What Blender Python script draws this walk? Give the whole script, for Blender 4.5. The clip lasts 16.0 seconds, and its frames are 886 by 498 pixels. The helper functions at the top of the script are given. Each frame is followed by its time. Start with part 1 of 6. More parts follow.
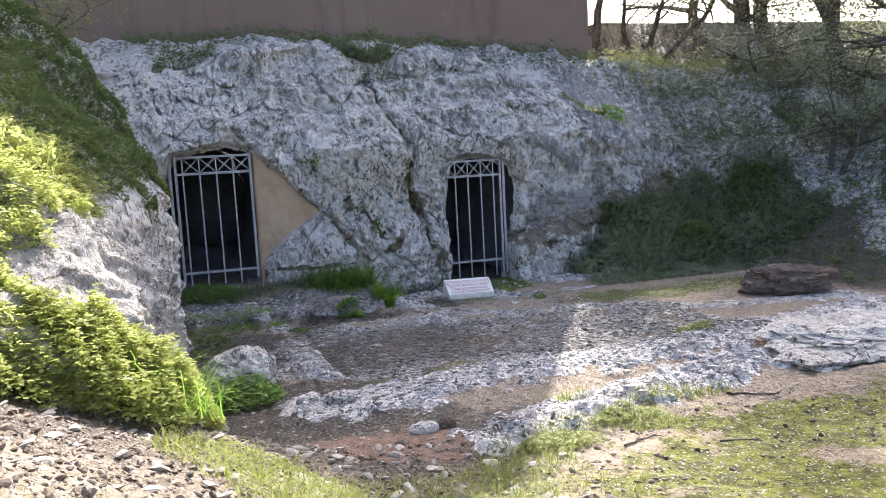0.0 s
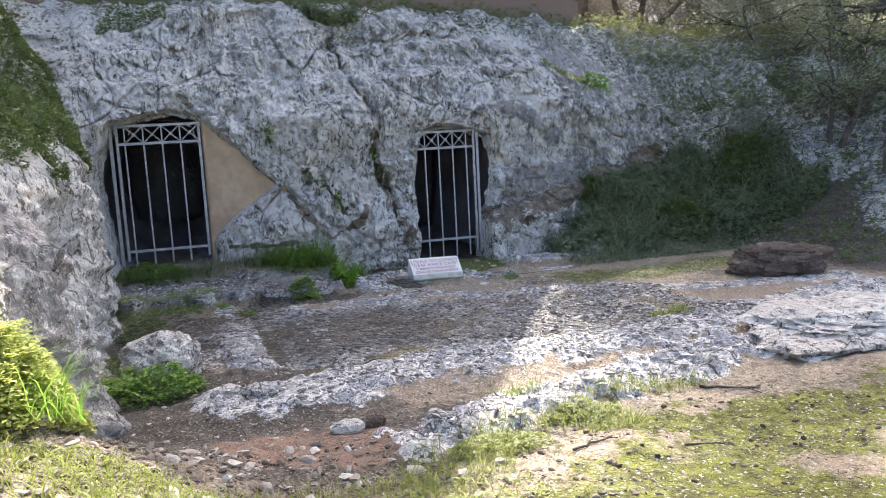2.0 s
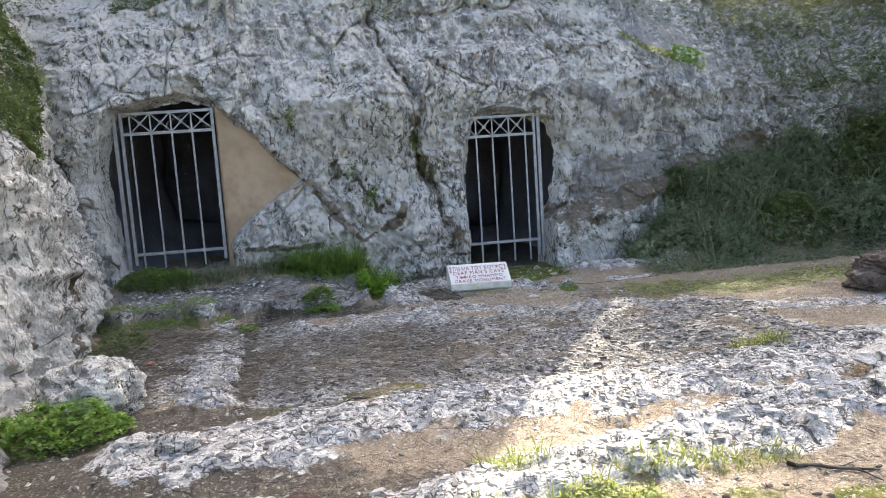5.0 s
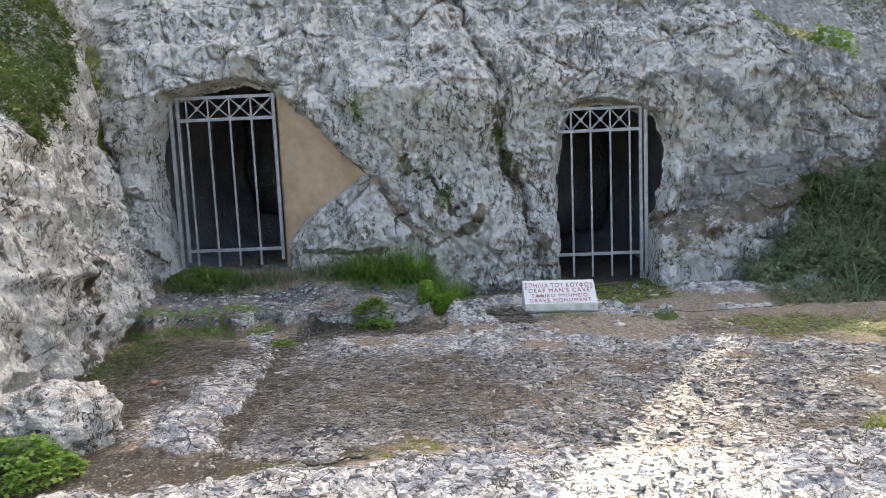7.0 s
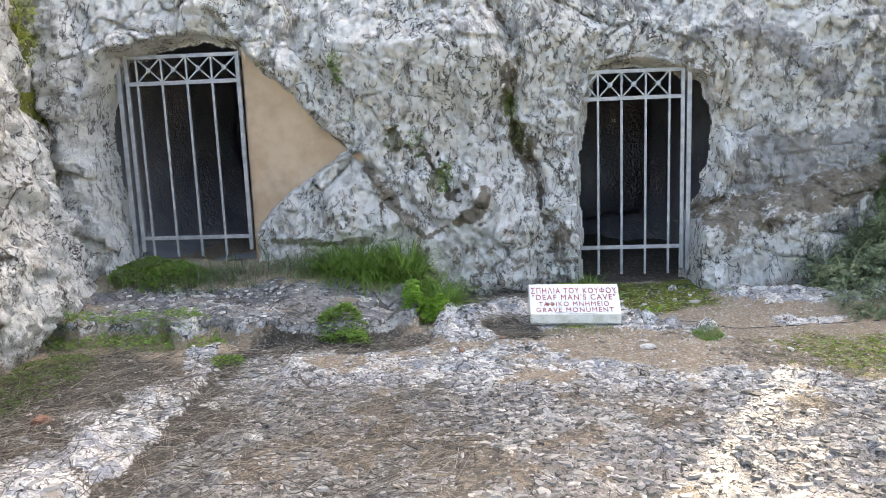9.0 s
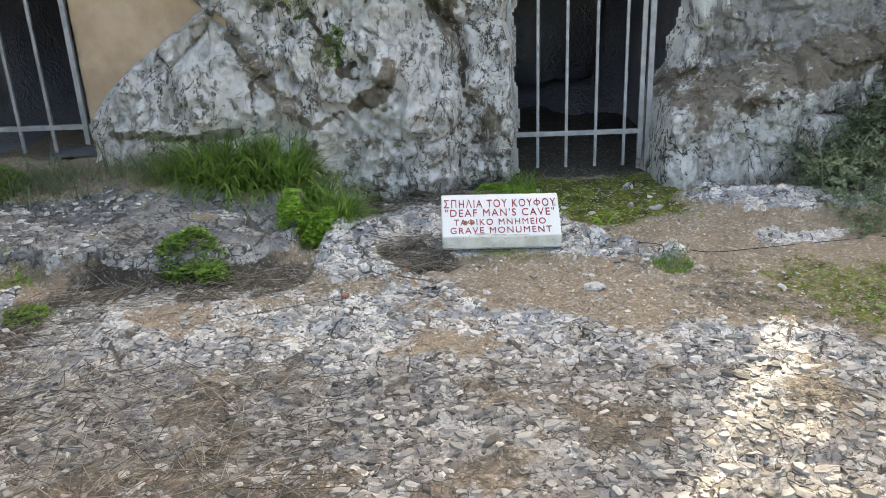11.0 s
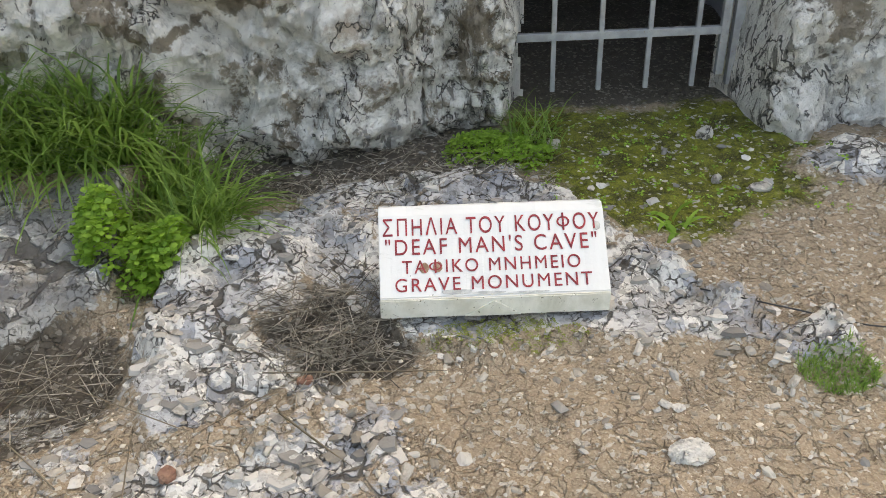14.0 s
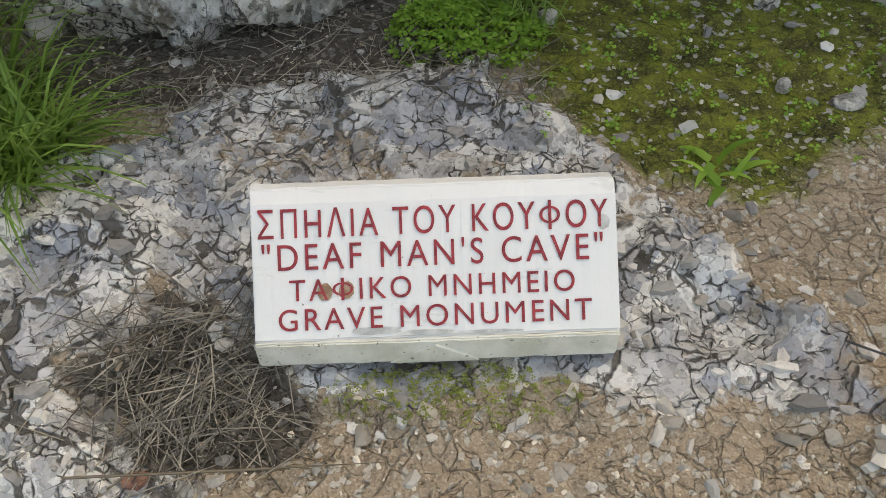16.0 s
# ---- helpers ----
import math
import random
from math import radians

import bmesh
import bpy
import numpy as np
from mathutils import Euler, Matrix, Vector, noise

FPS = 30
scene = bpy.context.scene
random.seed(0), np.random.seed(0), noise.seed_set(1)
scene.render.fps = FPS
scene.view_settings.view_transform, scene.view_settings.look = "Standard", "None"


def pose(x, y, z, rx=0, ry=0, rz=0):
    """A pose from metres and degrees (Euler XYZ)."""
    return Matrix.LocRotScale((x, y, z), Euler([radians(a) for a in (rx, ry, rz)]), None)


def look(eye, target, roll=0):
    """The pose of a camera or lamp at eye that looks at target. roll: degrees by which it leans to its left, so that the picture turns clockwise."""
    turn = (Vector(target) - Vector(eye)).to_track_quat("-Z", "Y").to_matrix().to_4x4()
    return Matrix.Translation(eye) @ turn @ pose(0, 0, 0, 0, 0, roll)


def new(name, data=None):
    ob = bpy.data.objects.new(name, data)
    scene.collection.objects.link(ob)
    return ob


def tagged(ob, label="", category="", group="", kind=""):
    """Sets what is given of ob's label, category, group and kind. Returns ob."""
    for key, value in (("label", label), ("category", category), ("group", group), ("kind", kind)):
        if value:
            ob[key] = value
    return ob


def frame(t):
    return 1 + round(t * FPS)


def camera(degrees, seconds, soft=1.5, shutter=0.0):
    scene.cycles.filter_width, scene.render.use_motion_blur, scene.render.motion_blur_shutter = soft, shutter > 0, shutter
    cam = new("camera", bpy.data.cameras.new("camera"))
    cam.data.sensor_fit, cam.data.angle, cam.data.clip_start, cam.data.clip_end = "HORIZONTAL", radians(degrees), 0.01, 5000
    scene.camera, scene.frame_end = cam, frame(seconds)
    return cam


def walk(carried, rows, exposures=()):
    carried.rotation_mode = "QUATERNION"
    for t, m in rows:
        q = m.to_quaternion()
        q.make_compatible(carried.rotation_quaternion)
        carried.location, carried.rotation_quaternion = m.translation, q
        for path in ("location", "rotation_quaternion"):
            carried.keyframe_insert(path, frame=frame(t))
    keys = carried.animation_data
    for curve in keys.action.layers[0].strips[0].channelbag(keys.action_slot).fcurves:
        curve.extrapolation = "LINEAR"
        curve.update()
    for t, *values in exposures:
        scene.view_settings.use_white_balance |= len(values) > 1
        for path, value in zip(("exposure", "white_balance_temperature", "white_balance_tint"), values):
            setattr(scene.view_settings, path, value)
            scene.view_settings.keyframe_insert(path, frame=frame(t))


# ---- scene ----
cam = camera(57.5, 16.0, soft=0.6)
METRES, EYE, TILT, LEAN, TURN = 10.67, 1.65, 0.0, 0.0, -16.5
ROWS = [
    (0.0, 0.0, 0.0, 0.0, -0.37, -7.03, 3.0),
    (0.5, 0.0081, 0.0291, -0.0054, 0.06, -8.08, 2.89),
    (1.0, 0.0153, 0.053, -0.0069, -0.31, -8.83, 3.16),
    (1.5, 0.0345, 0.0637, -0.0126, -0.19, -9.16, 3.3),
    (2.0, 0.045, 0.0742, -0.0171, -0.18, -8.35, 2.92),
    (2.5, 0.0546, 0.0936, -0.0235, 2.09, -6.56, 2.31),
    (3.0, 0.0684, 0.1108, -0.0277, 5.22, -7.28, 3.19),
    (3.5, 0.0881, 0.1303, -0.0325, 6.8, -8.26, 3.46),
    (4.0, 0.0964, 0.1624, -0.0355, 7.02, -8.28, 3.44),
    (6.5, 0.1386, 0.3178, -0.0406, 13.75, -6.87, 3.39),
    (7.0, 0.1445, 0.3489, -0.0413, 17.4, -7.82, 2.48),
    (7.5, 0.1411, 0.3834, -0.0419, 18.31, -8.2, 2.16),
    (8.0, 0.1399, 0.4175, -0.0398, 18.19, -8.06, 2.79),
    (8.5, 0.146, 0.4526, -0.0399, 19.92, -8.12, 2.5),
    (9.0, 0.1432, 0.4873, -0.0415, 20.74, -10.0, 2.19),
    (9.5, 0.1373, 0.5235, -0.0391, 18.8, -12.48, 2.92),
    (10.0, 0.1392, 0.5628, -0.0411, 18.63, -15.17, 2.53),
    (12.5, 0.0999, 0.7361, -0.0439, 15.3, -26.58, 2.29),
    (13.0, 0.0909, 0.7713, -0.0476, 15.5, -27.81, 2.88),
    (13.5, 0.0846, 0.8101, -0.0522, 17.31, -30.1, 3.19),
    (14.0, 0.0744, 0.8477, -0.0561, 16.33, -33.13, 2.49),
    (14.5, 0.071, 0.8778, -0.0588, 15.69, -36.41, 2.77),
    (15.0, 0.0715, 0.9059, -0.063, 18.14, -41.62, 2.09),
    (15.5, 0.0659, 0.9283, -0.0685, 17.91, -45.19, 1.91),
    (16.0, 0.0608, 0.9418, -0.0725, 16.42, -48.69, 2.07),
]
walk(cam, [(t, pose(0, 0, EYE, TILT, LEAN, TURN) @ pose(METRES * x, METRES * y, METRES * z, 90 + pitch, roll, yaw)) for t, x, y, z, yaw, pitch, roll in ROWS],
     exposures=[(0.0, 1.8, 6250, 15), (4.0, 2.07, 6600, 10), (7.0, 2.15, 7000, 9), (8.0, 2.5, 7100, 10), (9.0, 2.78, 7200, 10), (10.0, 2.6, 7350, 8), (12.5, 2.4, 8100, 5), (13.0, 2.48, 8350, 5), (14.0, 2.54, 8700, 7), (15.0, 2.42, 9000, 7), (16.0, 2.2, 8800, 6)])

# ---------------- world, sun, exposure ----------------
SUN_AZ, SUN_EL = 29.4, 38.0
world = bpy.data.worlds.new("world")
scene.world = world
world.use_nodes = True
wn = world.node_tree
sky = wn.nodes.new("ShaderNodeTexSky")
sky.sky_type = "NISHITA"
sky.sun_disc = False
sky.sun_elevation, sky.sun_rotation = radians(SUN_EL), radians(SUN_AZ)
sky.air_density, sky.dust_density, sky.ozone_density = 0.8, 6.0, 0.6
wn.nodes["Background"].inputs["Strength"].default_value = 0.15
wn.links.new(sky.outputs[0], wn.nodes["Background"].inputs["Color"])
sun_dir = Vector((math.sin(radians(SUN_AZ)) * math.cos(radians(SUN_EL)), math.cos(radians(SUN_AZ)) * math.cos(radians(SUN_EL)), math.sin(radians(SUN_EL))))
sun = new("sun", bpy.data.lights.new("sun", "SUN"))
sun.data.energy, sun.data.angle, sun.data.color = 3.8, radians(0.55), (1.0, 0.94, 0.84)
sun.matrix_world = look(sun_dir * 40, (0, 0, 0))


# ---------------- noise on arrays ----------------
def lattice(ix, iy, iz, seed):
    h = (ix.astype(np.int64) * 374761393 + iy.astype(np.int64) * 668265263 + iz.astype(np.int64) * 2147483647 + seed * 974634773) & 0xFFFFFFFF
    h = ((h ^ (h >> 13)) * 1274126177) & 0xFFFFFFFF
    h = ((h ^ (h >> 16)) * 2246822519) & 0xFFFFFFFF
    return ((h ^ (h >> 15)) & 0xFFFFFF) / float(0xFFFFFF)


def vnoise(x, y, z, seed=0):
    x, y, z = np.broadcast_arrays(np.asarray(x, float), np.asarray(y, float), np.asarray(z, float))
    fx, fy, fz = np.floor(x), np.floor(y), np.floor(z)
    u, v, w = x - fx, y - fy, z - fz
    u, v, w = (a * a * a * (a * (a * 6 - 15) + 10) for a in (u, v, w))
    ix, iy, iz = fx.astype(np.int64), fy.astype(np.int64), fz.astype(np.int64)
    out = 0
    for dx in (0, 1):
        for dy in (0, 1):
            for dz in (0, 1):
                k = (u if dx else 1 - u) * (v if dy else 1 - v) * (w if dz else 1 - w)
                out = out + k * lattice(ix + dx, iy + dy, iz + dz, seed)
    return out * 2 - 1


def fbm(x, y, z, octaves=4, seed=0, gain=0.5):
    out, amp, f = 0, 1.0, 1.0
    for i in range(octaves):
        out = out + amp * vnoise(x * f + 17.3 * i, y * f - 9.1 * i, z * f + 5.7 * i, seed + i)
        amp, f = amp * gain, f * 2.03
    return out


def ridged(x, y, z, octaves=3, seed=0):
    out, amp, f = 0, 1.0, 1.0
    for i in range(octaves):
        out = out + amp * (1 - 2 * np.abs(vnoise(x * f, y * f, z * f, seed + i)))
        amp, f = amp * 0.5, f * 2.1
    return out


def cells(x, y, seed=0):
    """Cellular noise in a plane: distance to the nearest seed, to the border, and the cell's own random value."""
    fx, fy = np.floor(x), np.floor(y)
    d1, d2, own = np.full(x.shape, 9.0), np.full(x.shape, 9.0), np.zeros(x.shape)
    zero = np.zeros(x.shape)
    for dx in (-1, 0, 1):
        for dy in (-1, 0, 1):
            cx, cy = fx + dx, fy + dy
            px, py = cx + lattice(cx, cy, zero, seed), cy + lattice(cx, cy, zero + 1, seed)
            d = np.hypot(px - x, py - y)
            r = lattice(cx, cy, zero + 2, seed)
            near = d < d1
            d2 = np.where(near, d1, np.minimum(d2, d))
            own = np.where(near, r, own)
            d1 = np.where(near, d, d1)
    return d1, d2 - d1, own


def step(a, b, v):
    k = np.clip((np.asarray(v, float) - a) / (b - a), 0, 1)
    return k * k * (3 - 2 * k)


def inside(x, y, corners):
    """Signed distance to a closed outline, positive inside."""
    best, odd = np.full(np.shape(x), 1e9), np.zeros(np.shape(x), bool)
    for (ax, ay), (bx, by) in zip(corners, corners[1:] + corners[:1]):
        ex, ey = bx - ax, by - ay
        k = np.clip(((x - ax) * ex + (y - ay) * ey) / (ex * ex + ey * ey), 0, 1)
        best = np.minimum(best, np.hypot(x - ax - k * ex, y - ay - k * ey))
        if ey:
            odd ^= ((ay > y) != (by > y)) & (x < (y - ay) / ey * ex + ax)
    return np.where(odd, best, -best)


def strip(x, y, line):
    """Distance to an open line of points."""
    best = np.full(np.shape(x), 1e9)
    for (ax, ay), (bx, by) in zip(line, line[1:]):
        ex, ey = bx - ax, by - ay
        k = np.clip(((x - ax) * ex + (y - ay) * ey) / (ex * ex + ey * ey), 0, 1)
        best = np.minimum(best, np.hypot(x - ax - k * ex, y - ay - k * ey))
    return best


def curve(v, pts):
    return np.interp(v, [p[0] for p in pts], [p[1] for p in pts])


# ---------------- mesh helpers ----------------
def raw_mesh(name, verts, faces, mats, smooth=True, loose=None):
    """verts (n,3), faces (m,3 or 4) as arrays, or a list of such face arrays with a material index each."""
    me = bpy.data.meshes.new(name)
    verts = np.asarray(verts, np.float32)
    groups = faces if isinstance(faces, list) else [(faces, 0)]
    nf = sum(len(f) for f, _ in groups)
    sizes = np.concatenate([np.full(len(f), f.shape[1]) for f, _ in groups])
    index = np.concatenate([f.ravel() for f, _ in groups]).astype(np.int32)
    me.vertices.add(len(verts))
    me.vertices.foreach_set("co", verts.ravel())
    me.loops.add(len(index))
    me.loops.foreach_set("vertex_index", index)
    me.polygons.add(nf)
    me.polygons.foreach_set("loop_start", np.concatenate([[0], np.cumsum(sizes)[:-1]]).astype(np.int32))
    me.polygons.foreach_set("material_index", np.concatenate([np.full(len(f), m) for f, m in groups]).astype(np.int32))
    me.update(calc_edges=True)
    me.validate()
    me.polygons.foreach_set("use_smooth", np.full(len(me.polygons), smooth))
    for m in mats:
        me.materials.append(m)
    return me


def grid_faces(nu, nv, keep=None):
    i, j = np.meshgrid(np.arange(nu - 1), np.arange(nv - 1), indexing="ij")
    a = i * nv + j
    f = np.stack([a, a + nv, a + nv + 1, a + 1], -1).reshape(-1, 4)
    return f if keep is None else f[keep.ravel()]


def give(me, name, values):
    at = me.attributes.new(name, "FLOAT", "POINT")
    at.data.foreach_set("value", np.asarray(values, np.float32).ravel())


def part(name, bm, material, parent=None, label="", smooth=False):
    me = bpy.data.meshes.new(name)
    bm.to_mesh(me)
    bm.free()
    me.materials.append(material)
    if smooth:
        me.polygons.foreach_set("use_smooth", np.ones(len(me.polygons), bool))
    ob = new(name, me)
    ob.parent = parent
    if label:
        ob["label"] = label
    return ob


def box(bm, lo, hi, bevel=0.0):
    made = bmesh.ops.create_cube(bm, size=1.0, matrix=Matrix.Translation([(a + b) / 2 for a, b in zip(lo, hi)]) @ Matrix.Diagonal([b - a for a, b in zip(lo, hi)] + [1]))
    if bevel:
        edges = list({e for v in made["verts"] for e in v.link_edges})
        bmesh.ops.bevel(bm, geom=edges, offset=bevel, segments=2, affect="EDGES", profile=0.5)
    return bm


def turns(yaw, tilt, spin):
    """Rotation matrices (n,3,3): spin about z, tilt about x, then yaw about z."""
    cy, sy, ct, st, cs, ss = np.cos(yaw), np.sin(yaw), np.cos(tilt), np.sin(tilt), np.cos(spin), np.sin(spin)
    o, i = np.zeros_like(yaw), np.ones_like(yaw)
    rz = np.stack([cy, -sy, o, sy, cy, o, o, o, i], -1).reshape(-1, 3, 3)
    rx = np.stack([i, o, o, o, ct, -st, o, st, ct], -1).reshape(-1, 3, 3)
    rs = np.stack([cs, -ss, o, ss, cs, o, o, o, i], -1).reshape(-1, 3, 3)
    return rz @ rx @ rs


def scatter_mesh(name, tv, tf, pos, rot, size, mats, smooth=True):
    tv, tf = np.asarray(tv, float), np.asarray(tf, int)
    size = np.asarray(size, float)
    size = size[:, None, None] if size.ndim == 1 else size[:, None, :]
    v = np.einsum("nij,nkj->nki", rot, tv[None] * size) + pos[:, None, :]
    f = tf[None] + (np.arange(len(pos)) * len(tv))[:, None, None]
    return raw_mesh(name, v.reshape(-1, 3), f.reshape(-1, tf.shape[1]), mats, smooth)


rng = np.random.default_rng(7)


# ---------------- materials ----------------
def material(name, rough=0.8, metal=0.0):
    m = bpy.data.materials.new(name)
    m.use_nodes = True
    b = m.node_tree.nodes["Principled BSDF"]
    b.inputs["Roughness"].default_value, b.inputs["Metallic"].default_value = rough, metal
    return m, m.node_tree, b


class Nodes:
    """Short forms for building node trees."""

    def __init__(self, tree):
        self.t = tree
        self.pos = tree.nodes.new("ShaderNodeNewGeometry").outputs["Position"]

    def link(self, value, socket):
        if hasattr(value, "is_output"):
            self.t.links.new(value, socket)
        else:
            socket.default_value = value

    def noise(self, scale, detail=4, rough=0.55, stretch=None, distort=0.0):
        n = self.t.nodes.new("ShaderNodeTexNoise")
        src = self.pos
        if stretch:
            mp = self.t.nodes.new("ShaderNodeMapping")
            mp.inputs["Scale"].default_value = stretch
            self.t.links.new(src, mp.inputs["Vector"])
            src = mp.outputs[0]
        self.t.links.new(src, n.inputs["Vector"])
        n.inputs["Scale"].default_value, n.inputs["Detail"].default_value, n.inputs["Roughness"].default_value = scale, detail, rough
        n.inputs["Distortion"].default_value = distort
        return n.outputs["Fac"]

    def voronoi(self, scale, feature="F1", out="Distance", stretch=None, wobble=0.0):
        n = self.t.nodes.new("ShaderNodeTexVoronoi")
        n.feature = feature
        src = self.pos
        if wobble:
            nz = self.t.nodes.new("ShaderNodeTexNoise")
            nz.inputs["Scale"].default_value = scale * 0.8
            self.t.links.new(src, nz.inputs["Vector"])
            ad = self.t.nodes.new("ShaderNodeVectorMath")
            ad.operation = "MULTIPLY_ADD"
            self.t.links.new(nz.outputs["Color"], ad.inputs[0])
            ad.inputs[1].default_value = (wobble,) * 3
            self.t.links.new(src, ad.inputs[2])
            src = ad.outputs[0]
        if stretch:
            mp = self.t.nodes.new("ShaderNodeMapping")
            mp.inputs["Scale"].default_value = stretch
            self.t.links.new(src, mp.inputs["Vector"])
            src = mp.outputs[0]
        self.t.links.new(src, n.inputs["Vector"])
        n.inputs["Scale"].default_value = scale
        return n.outputs[out]

    def grains(self, scale, wobble=0.0):
        c = self.t.nodes.new("ShaderNodeSeparateColor")
        self.t.links.new(self.voronoi(scale, "F1", "Color", wobble=wobble), c.inputs[0])
        return c.outputs[0], c.outputs[1], c.outputs[2]

    def ramp(self, fac, lo, hi):
        n = self.t.nodes.new("ShaderNodeMapRange")
        n.interpolation_type = "SMOOTHSTEP"
        self.link(fac, n.inputs["Value"])
        n.inputs["From Min"].default_value, n.inputs["From Max"].default_value = lo, hi
        return n.outputs["Result"]

    def maths(self, op, a, b=0.0):
        n = self.t.nodes.new("ShaderNodeMath")
        n.operation = op
        self.link(a, n.inputs[0])
        self.link(b, n.inputs[1])
        return n.outputs[0]

    def mix(self, fac, a, b):
        n = self.t.nodes.new("ShaderNodeMix")
        n.data_type = "RGBA"
        self.link(fac, n.inputs["Factor"])
        for v, s in ((a, n.inputs[6]), (b, n.inputs[7])):
            self.link((*v, 1.0) if isinstance(v, tuple) else v, s)
        return n.outputs[2]

    def attr(self, name):
        n = self.t.nodes.new("ShaderNodeAttribute")
        n.attribute_name = name
        return n.outputs["Fac"]

    def island(self):
        return self.t.nodes.new("ShaderNodeNewGeometry").outputs["Random Per Island"]

    def bump(self, height, strength, distance, after=None):
        n = self.t.nodes.new("ShaderNodeBump")
        n.inputs["Strength"].default_value, n.inputs["Distance"].default_value = strength, distance
        self.link(height, n.inputs["Height"])
        if after is not None:
            self.t.links.new(after, n.inputs["Normal"])
        return n.outputs[0]


WHITE, PALE, GREY, DARK, OCHRE = (0.84, 0.81, 0.75), (0.66, 0.62, 0.55), (0.25, 0.245, 0.235), (0.045, 0.042, 0.036), (0.36, 0.25, 0.15)


def rock_colour(n, streaks, stain=0.5, white=0.5, speck=0.5):
    """Weathered limestone: pale stone, grey weathering skin, dark lichen flecks and pits, ochre seams, fine cracks."""
    big = n.noise(0.9, 5, 0.6)
    mid = n.noise(4.5, 7, 0.66, distort=0.5)
    fine = n.noise(24, 6, 0.7)
    grain = (1.25, 1.25, 0.5) if streaks else None
    c = n.mix(n.ramp(n.maths("ADD", n.maths("MULTIPLY", big, 0.5), n.maths("MULTIPLY", mid, 0.6)), white - 0.1, white + 0.1), PALE, WHITE)
    tone = n.grains(16, 0.12)
    zone = n.ramp(n.noise(1.35, 6, 0.66), 0.38, 0.58)
    c = n.mix(n.maths("MULTIPLY", n.ramp(tone[0], 0.6, 1.0), 0.22), c, (0.4, 0.375, 0.33))
    c = n.mix(n.maths("MULTIPLY", n.ramp(n.noise(2.1, 9, 0.76, distort=0.6), stain + 0.05, stain + 0.11), 0.55), c, GREY)
    if streaks:
        st = n.noise(2.2, 8, 0.72, stretch=(1.6, 1.6, 0.35))
        c = n.mix(n.maths("MULTIPLY", n.ramp(st, 0.585, 0.635), 0.45), c, (0.27, 0.25, 0.21))
    c = n.mix(n.maths("MULTIPLY", n.ramp(n.noise(2.9, 8, 0.74), 0.57, 0.67), 0.6), c, OCHRE)
    dash = n.noise(15, 6, 0.68, stretch=grain, distort=0.35)
    c = n.mix(n.maths("MULTIPLY", n.ramp(dash, 0.55, 0.58), n.maths("ADD", 0.1, n.maths("MULTIPLY", zone, 0.72))), c, (0.14, 0.125, 0.1))
    lump = n.noise(6.5, 7, 0.72, stretch=grain, distort=0.6)
    c = n.mix(n.maths("MULTIPLY", n.ramp(lump, 0.63, 0.66), 0.7), c, (0.17, 0.15, 0.12))
    c = n.mix(n.maths("MULTIPLY", n.ramp(n.maths("ADD", fine, n.maths("MULTIPLY", mid, 0.4)), speck + 0.29, speck + 0.33), 0.85), c, DARK)
    pits = n.voronoi(34, "F1", wobble=0.06)
    crack = None
    for scale, width, lo in ((1.3, 0.006, 0.38), (3.1, 0.008, 0.48)):
        line = n.maths("ABSOLUTE", n.maths("SUBTRACT", n.noise(scale, 6, 0.6, stretch=(1.0, 1.0, 0.7), distort=0.5), 0.5))
        line = n.ramp(line, 0.0, width)
        shown = n.ramp(n.noise(scale * 0.8, 3, 0.6), lo, lo + 0.06)
        gap = n.maths("MULTIPLY", n.maths("SUBTRACT", 1.0, line), shown)
        c = n.mix(n.maths("MULTIPLY", gap, 0.92), c, (0.045, 0.04, 0.033))
        crack = gap if crack is None else n.maths("MAXIMUM", crack, gap)
    relief = n.maths("ADD", n.maths("MULTIPLY", mid, 0.7), n.maths("MULTIPLY", fine, 0.45))
    relief = n.maths("ADD", relief, n.maths("MULTIPLY", n.ramp(pits, 0.1, 0.35), 0.1))
    relief = n.maths("SUBTRACT", relief, n.maths("MULTIPLY", crack, 0.3))
    relief = n.maths("SUBTRACT", relief, n.maths("MULTIPLY", n.ramp(dash, 0.5, 0.6), 0.16))
    chip = n.grains(38, 0.05)
    relief = n.maths("ADD", relief, n.maths("ADD", n.maths("MULTIPLY", tone[1], 0.4), n.maths("MULTIPLY", chip[1], 0.16)))
    return c, relief, fine


